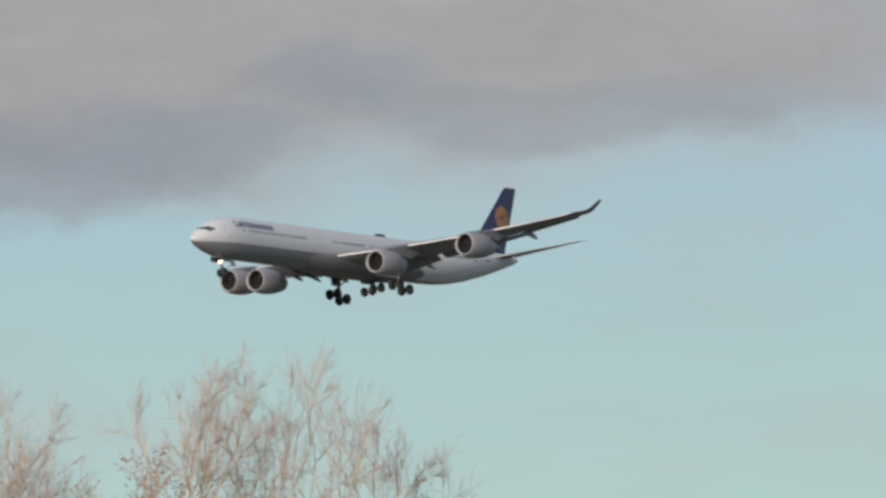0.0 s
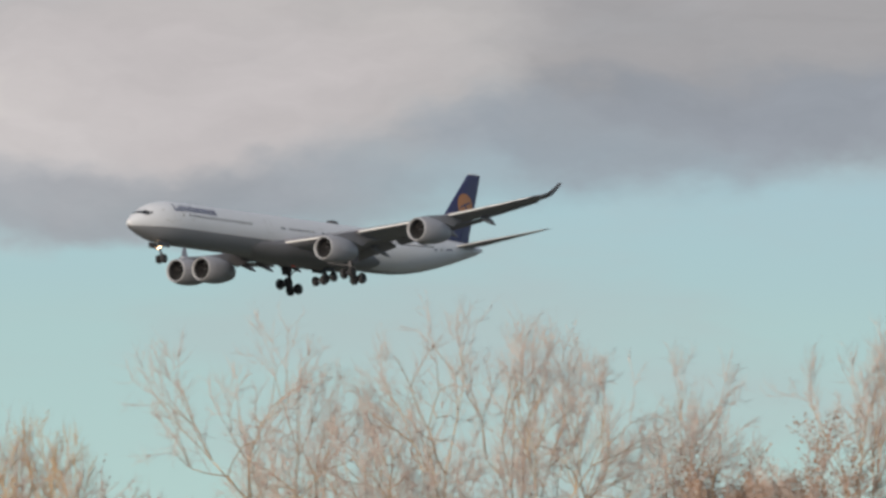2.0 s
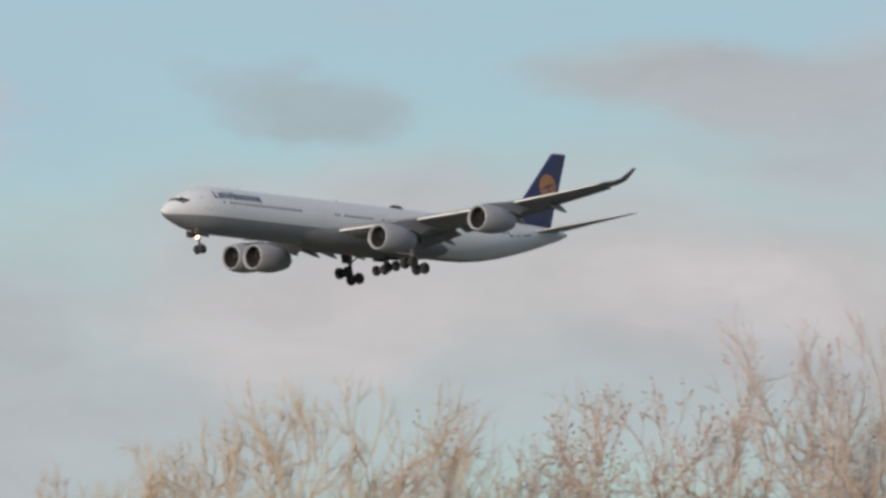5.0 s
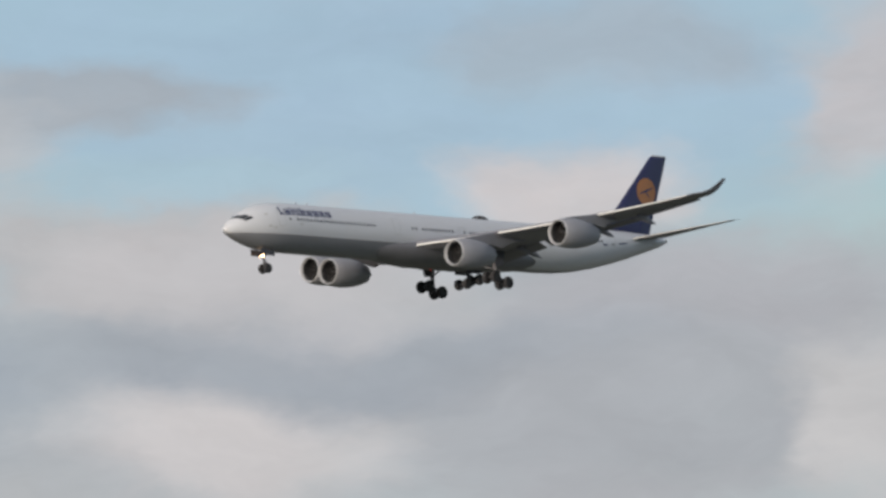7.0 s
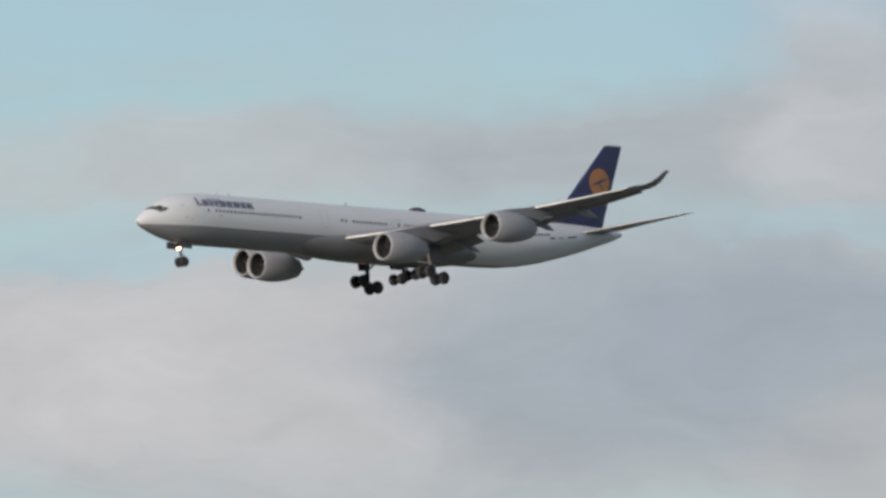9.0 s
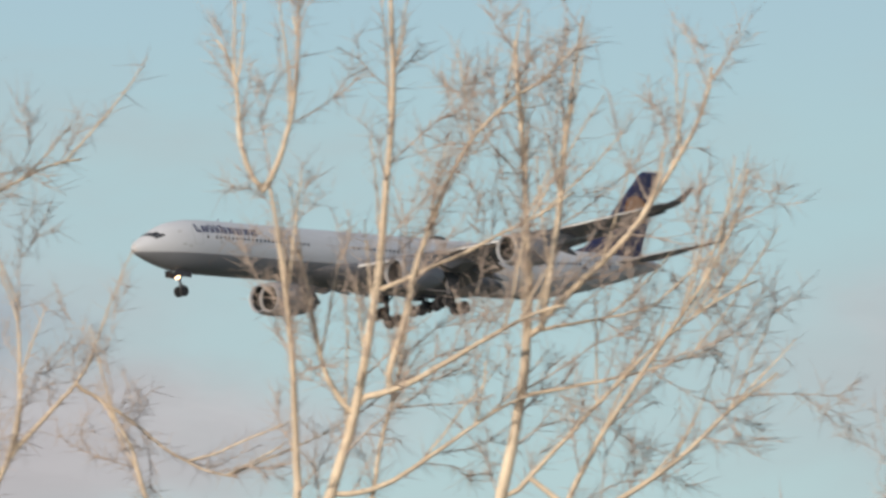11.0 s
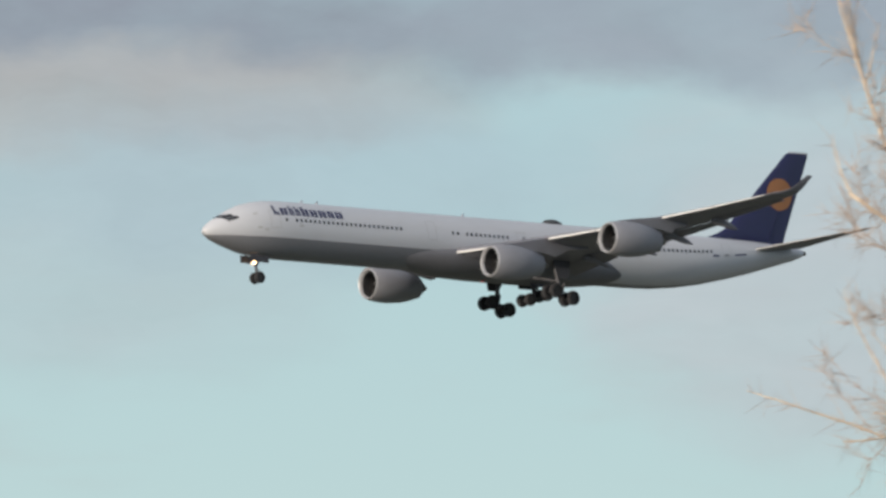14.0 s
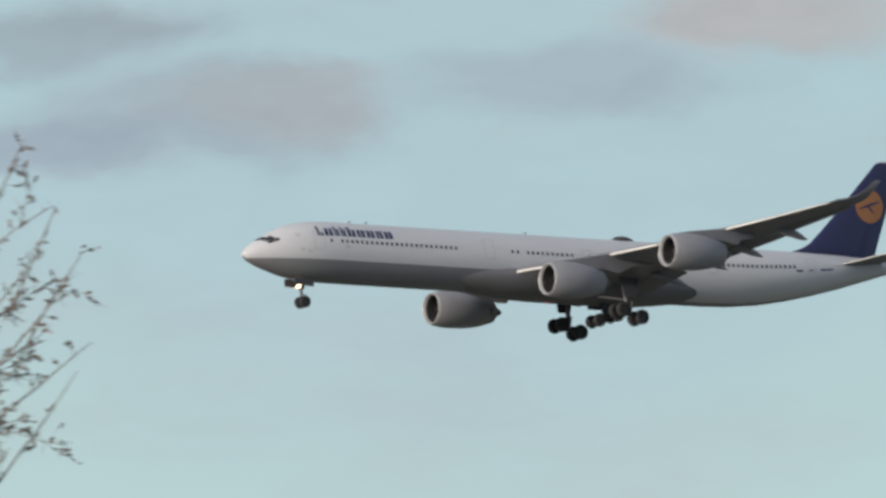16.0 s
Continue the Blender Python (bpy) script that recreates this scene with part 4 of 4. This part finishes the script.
near_tree("bare tree with buds on spreading twigs, darkened as unlit", 33.09, NEAR,
          [(0, 2.4, 36, 46, 60, 3.7, 0.010), (0, 2.8, 30, 46, 75, 4.1, 0.010), (0, 3.0, 25, 42, 72, 4.4, 0.010), (0, 3.0, 22, 38, 60, 4.9, 0.010), (0, 3.0, 20, 34, 66, 5.4, 0.012), (0, 3.0, 8, 16, 30, 6.6, 0.03),
           (0, 3.1, -6, -8, -4, 6.4, 0.05), (0, 3.0, -18, -14, -18, 6.0, 0.045), (0, 3.0, -30, -28, -24, 5.6, 0.045)],
          15, trunk_r=0.16, fork=3.1, side=1.6, side_long=0.45, twig=14, twig_long=0.16, mats=(BARK, UNLIT_BUD, UNLIT_BUD), leaves=0.9, leaf_mat=UNLIT_BUD, leaf=0.028)

# ---- far row of trees ----
FAR = 450.0


def far_tree(label, azimuth, top, wide, seed, mats, limbs=5, depth=6, leaves=0.0, away=FAR, twig=12, split=32, crown=0.36, leaf=0.034):
    """A tree whose top stands at that height above the horizon, in degrees; wide: half its crown, metres; crown: its share of the height."""
    rng = random.Random(seed * 7 + 1)
    tall = 1.7 + away * math.tan(radians(top))
    head = tall * (1 - crown)
    root = new("tree")
    tagged(root, label, "tree", "far row of trees")
    root.matrix_basis = Matrix.Translation(spot(azimuth, away))
    tv, tf = [], []
    trunk = wander(rng, Vector((0, 0, -0.2)), Vector((0, 0, 1)), head + 0.2, 6, 0.012, 0.1)
    tube(tv, tf, trunk, [0.2 * (1.35 if k == 0 else 1.0 - 0.1 * k) for k in range(7)], 9)
    raw_mesh("trunk", tv, tf, mats[0], root, "upright trunk")
    sets = []
    for k in range(limbs):
        a, w = radians(8 + 66 * math.sqrt((k + 0.3) / limbs)), radians(k * 137.5 + rng.uniform(-25, 25))
        out = []
        grow(rng, out, Vector((0, 0, 0)), Vector((math.sin(a) * math.cos(w), math.sin(a) * math.sin(w), math.cos(a))), (tall - head) * 0.28, 0.040, depth, split, 0.80, 0.075, 0.03)
        sets.append(out)
    ends = np.array([tuple(p[-1]) for out in sets for p, _, _ in out])
    up = (tall - head - 0.12) / ends[:, 2].max()
    out_by = max(1.3 * wide / np.percentile(np.abs(ends[:, :2]), 97), 0.72 * up)
    foot = trunk[-1]
    sv, sf, bearing = [], [], []
    for out in sets:
        lv, lf = [], []
        for path, r, level in out:
            q = [Vector((p.x * out_by, p.y * out_by, p.z * up)) + foot for p in path]
            if level >= 2:
                tube(lv, lf, q, [r * (1 - 0.1 * k) for k in range(4)], 5)
            else:
                tube(sv, sf, q, [r * (1 - 0.15 * k) for k in range(4)], 3)
            if level <= 2:
                bearing.append(q)
        raw_mesh("limb", lv, lf, mats[1], root, "")
    corners, tris, at, tips = twigs_on(seed, bearing, twig, 0.34, 0.0040, 0.6, 0.2)
    crown_mesh(sv, sf, corners, tris, mats[2], root)
    if leaves:
        leaf_mesh(seed, at, tips, leaves * 0.4, leaf, LEAF, root)


RED_TREE, PALE_TREE = (YELLOW, LIMB_FAR, TWIG_FAR), (YELLOW, LIMB_FAR, GREY_TWIG)
YELLOW_TREE = (YELLOW, YELLOW, YELLOW)
A, B = "bare tree with reddish twigs in a row", "bare tree with yellowish limbs and fine twigs"
far_tree(A, 55.31, 2.17, 1.6, 21, PALE_TREE, 5)
far_tree(A, 55.66, 1.96, 1.5, 22, RED_TREE, 4)
far_tree("bush still holding dry brown leaves", 54.95, 1.89, 1.5, 23, RED_TREE, 6, leaves=1.6)
far_tree(B, 54.22, 2.19, 3.0, 24, PALE_TREE, 6, crown=0.36)
far_tree(B, 53.76, 2.14, 2.8, 25, PALE_TREE, 6, crown=0.36)
far_tree(A, 54.60, 2.06, 1.7, 26, PALE_TREE, 4)
far_tree(B, 53.19, 1.87, 1.0, 27, YELLOW_TREE, 5, 5, crown=0.28)
far_tree(B, 53.05, 1.87, 0.9, 28, YELLOW_TREE, 5, 5, crown=0.28)
far_tree(A, 52.72, 2.04, 1.2, 29, (YELLOW, YELLOW, TWIG_FAR), 5)
far_tree(A, 52.42, 2.06, 1.0, 30, PALE_TREE, 4)
far_tree(A, 52.28, 2.00, 1.0, 31, PALE_TREE, 4)
far_tree(A, 51.95, 1.98, 0.8, 32, RED_TREE, 5, 5)
far_tree("slim tree with tufts of dry brown leaves", 51.72, 1.92, 1.0, 33, RED_TREE, 4, 5, leaves=0.15)
far_tree("slim tree with tufts of dry brown leaves", 51.40, 1.80, 1.2, 34, RED_TREE, 4, 5, leaves=0.5)
far_tree("slim tree with tufts of dry brown leaves", 51.20, 1.76, 0.8, 35, RED_TREE, 4, 5, leaves=0.5)
far_tree(A, 50.97, 1.72, 1.0, 36, RED_TREE, 5, 5)
far_tree(B, 50.72, 1.81, 1.1, 37, YELLOW_TREE, 5, 5)
far_tree(B, 50.46, 1.79, 1.4, 38, YELLOW_TREE, 5)
far_tree(B, 50.05, 1.66, 1.6, 39, YELLOW_TREE, 5)
far_tree(A, 52.58, 1.93, 1.0, 41, PALE_TREE, 5, 5)
far_tree(B, 52.88, 1.90, 1.0, 42, (YELLOW, YELLOW, GREY_TWIG), 5, 5)
far_tree("low bush still holding dry brown leaves", 53.34, 1.74, 0.9, 43, RED_TREE, 5, 5, leaves=0.3)
far_tree(A, 52.12, 1.86, 1.0, 44, (YELLOW, YELLOW, TWIG_FAR), 5, 5)
far_tree("slim tree with tufts of dry brown leaves", 51.56, 1.80, 0.9, 45, RED_TREE, 5, 5, leaves=0.4)
far_tree(A, 49.62, 1.43, 1.3, 40, RED_TREE, 4)


# ================= what moves =================
def flying(x, y, z, bank):
    """The airliner's pose: its nose's place, and the bank in degrees, left wing up."""
    return Matrix.Translation((x, y, z)) @ Matrix.Rotation(radians(177.1025), 4, "Z") @ Matrix.Rotation(radians(-2.684), 4, "Y") @ Matrix.Rotation(radians(bank), 4, "X")


def motions():
    walk(airliner, [
        (0.0, flying(2469.96, 1718.66, 128.69, 5.60)),
        (0.5, flying(2429.33, 1718.87, 126.37, 6.16)),
        (1.0, flying(2388.72, 1719.06, 124.06, 6.51)),
        (1.5, flying(2348.13, 1719.24, 121.76, 6.75)),
        (2.0, flying(2307.57, 1719.41, 119.46, 6.85)),
        (2.5, flying(2267.02, 1719.57, 117.16, 6.53)),
        (3.0, flying(2226.49, 1719.71, 114.86, 5.86)),
        (3.5, flying(2185.98, 1719.83, 112.57, 5.40)),
        (4.0, flying(2145.50, 1719.95, 110.28, 5.51)),
        (4.5, flying(2105.03, 1720.05, 107.99, 5.88)),
        (4.7, flying(2088.85, 1720.09, 107.07, 5.80)),
        (5.3, flying(2040.32, 1720.18, 104.33, 5.26)),
        (6.0, flying(1983.75, 1720.27, 101.14, 4.63)),
        (6.6, flying(1935.28, 1720.32, 98.41, 4.10)),
        (7.0, flying(1902.99, 1720.35, 96.60, 3.74)),
        (7.5, flying(1862.64, 1720.37, 94.33, 3.05)),
        (8.0, flying(1822.32, 1720.38, 92.06, 3.01)),
        (8.5, flying(1782.01, 1720.37, 89.80, 3.01)),
        (9.0, flying(1741.72, 1720.35, 87.54, 3.71)),
        (9.2, flying(1725.61, 1720.34, 86.64, 3.97)),
        (9.8, flying(1677.30, 1720.29, 83.93, 4.59)),
        (10.4, flying(1629.02, 1720.22, 81.23, 5.22)),
        (11.0, flying(1580.77, 1720.14, 78.53, 5.85)),
        (11.5, flying(1540.58, 1720.05, 76.29, 6.37)),
        (12.0, flying(1500.41, 1719.95, 74.04, 7.45)),
        (12.5, flying(1460.27, 1719.83, 71.81, 7.52)),
        (13.0, flying(1420.14, 1719.71, 69.57, 7.09)),
        (13.5, flying(1380.03, 1719.57, 67.34, 6.27)),
        (14.0, flying(1339.94, 1719.41, 65.11, 5.17)),
        (14.5, flying(1299.87, 1719.24, 62.88, 4.68)),
        (15.0, flying(1259.83, 1719.06, 60.66, 4.60)),
        (15.5, flying(1219.80, 1718.87, 58.44, 6.08)),
        (16.0, flying(1179.79, 1718.66, 56.22, 6.34)),
    ])


motions()
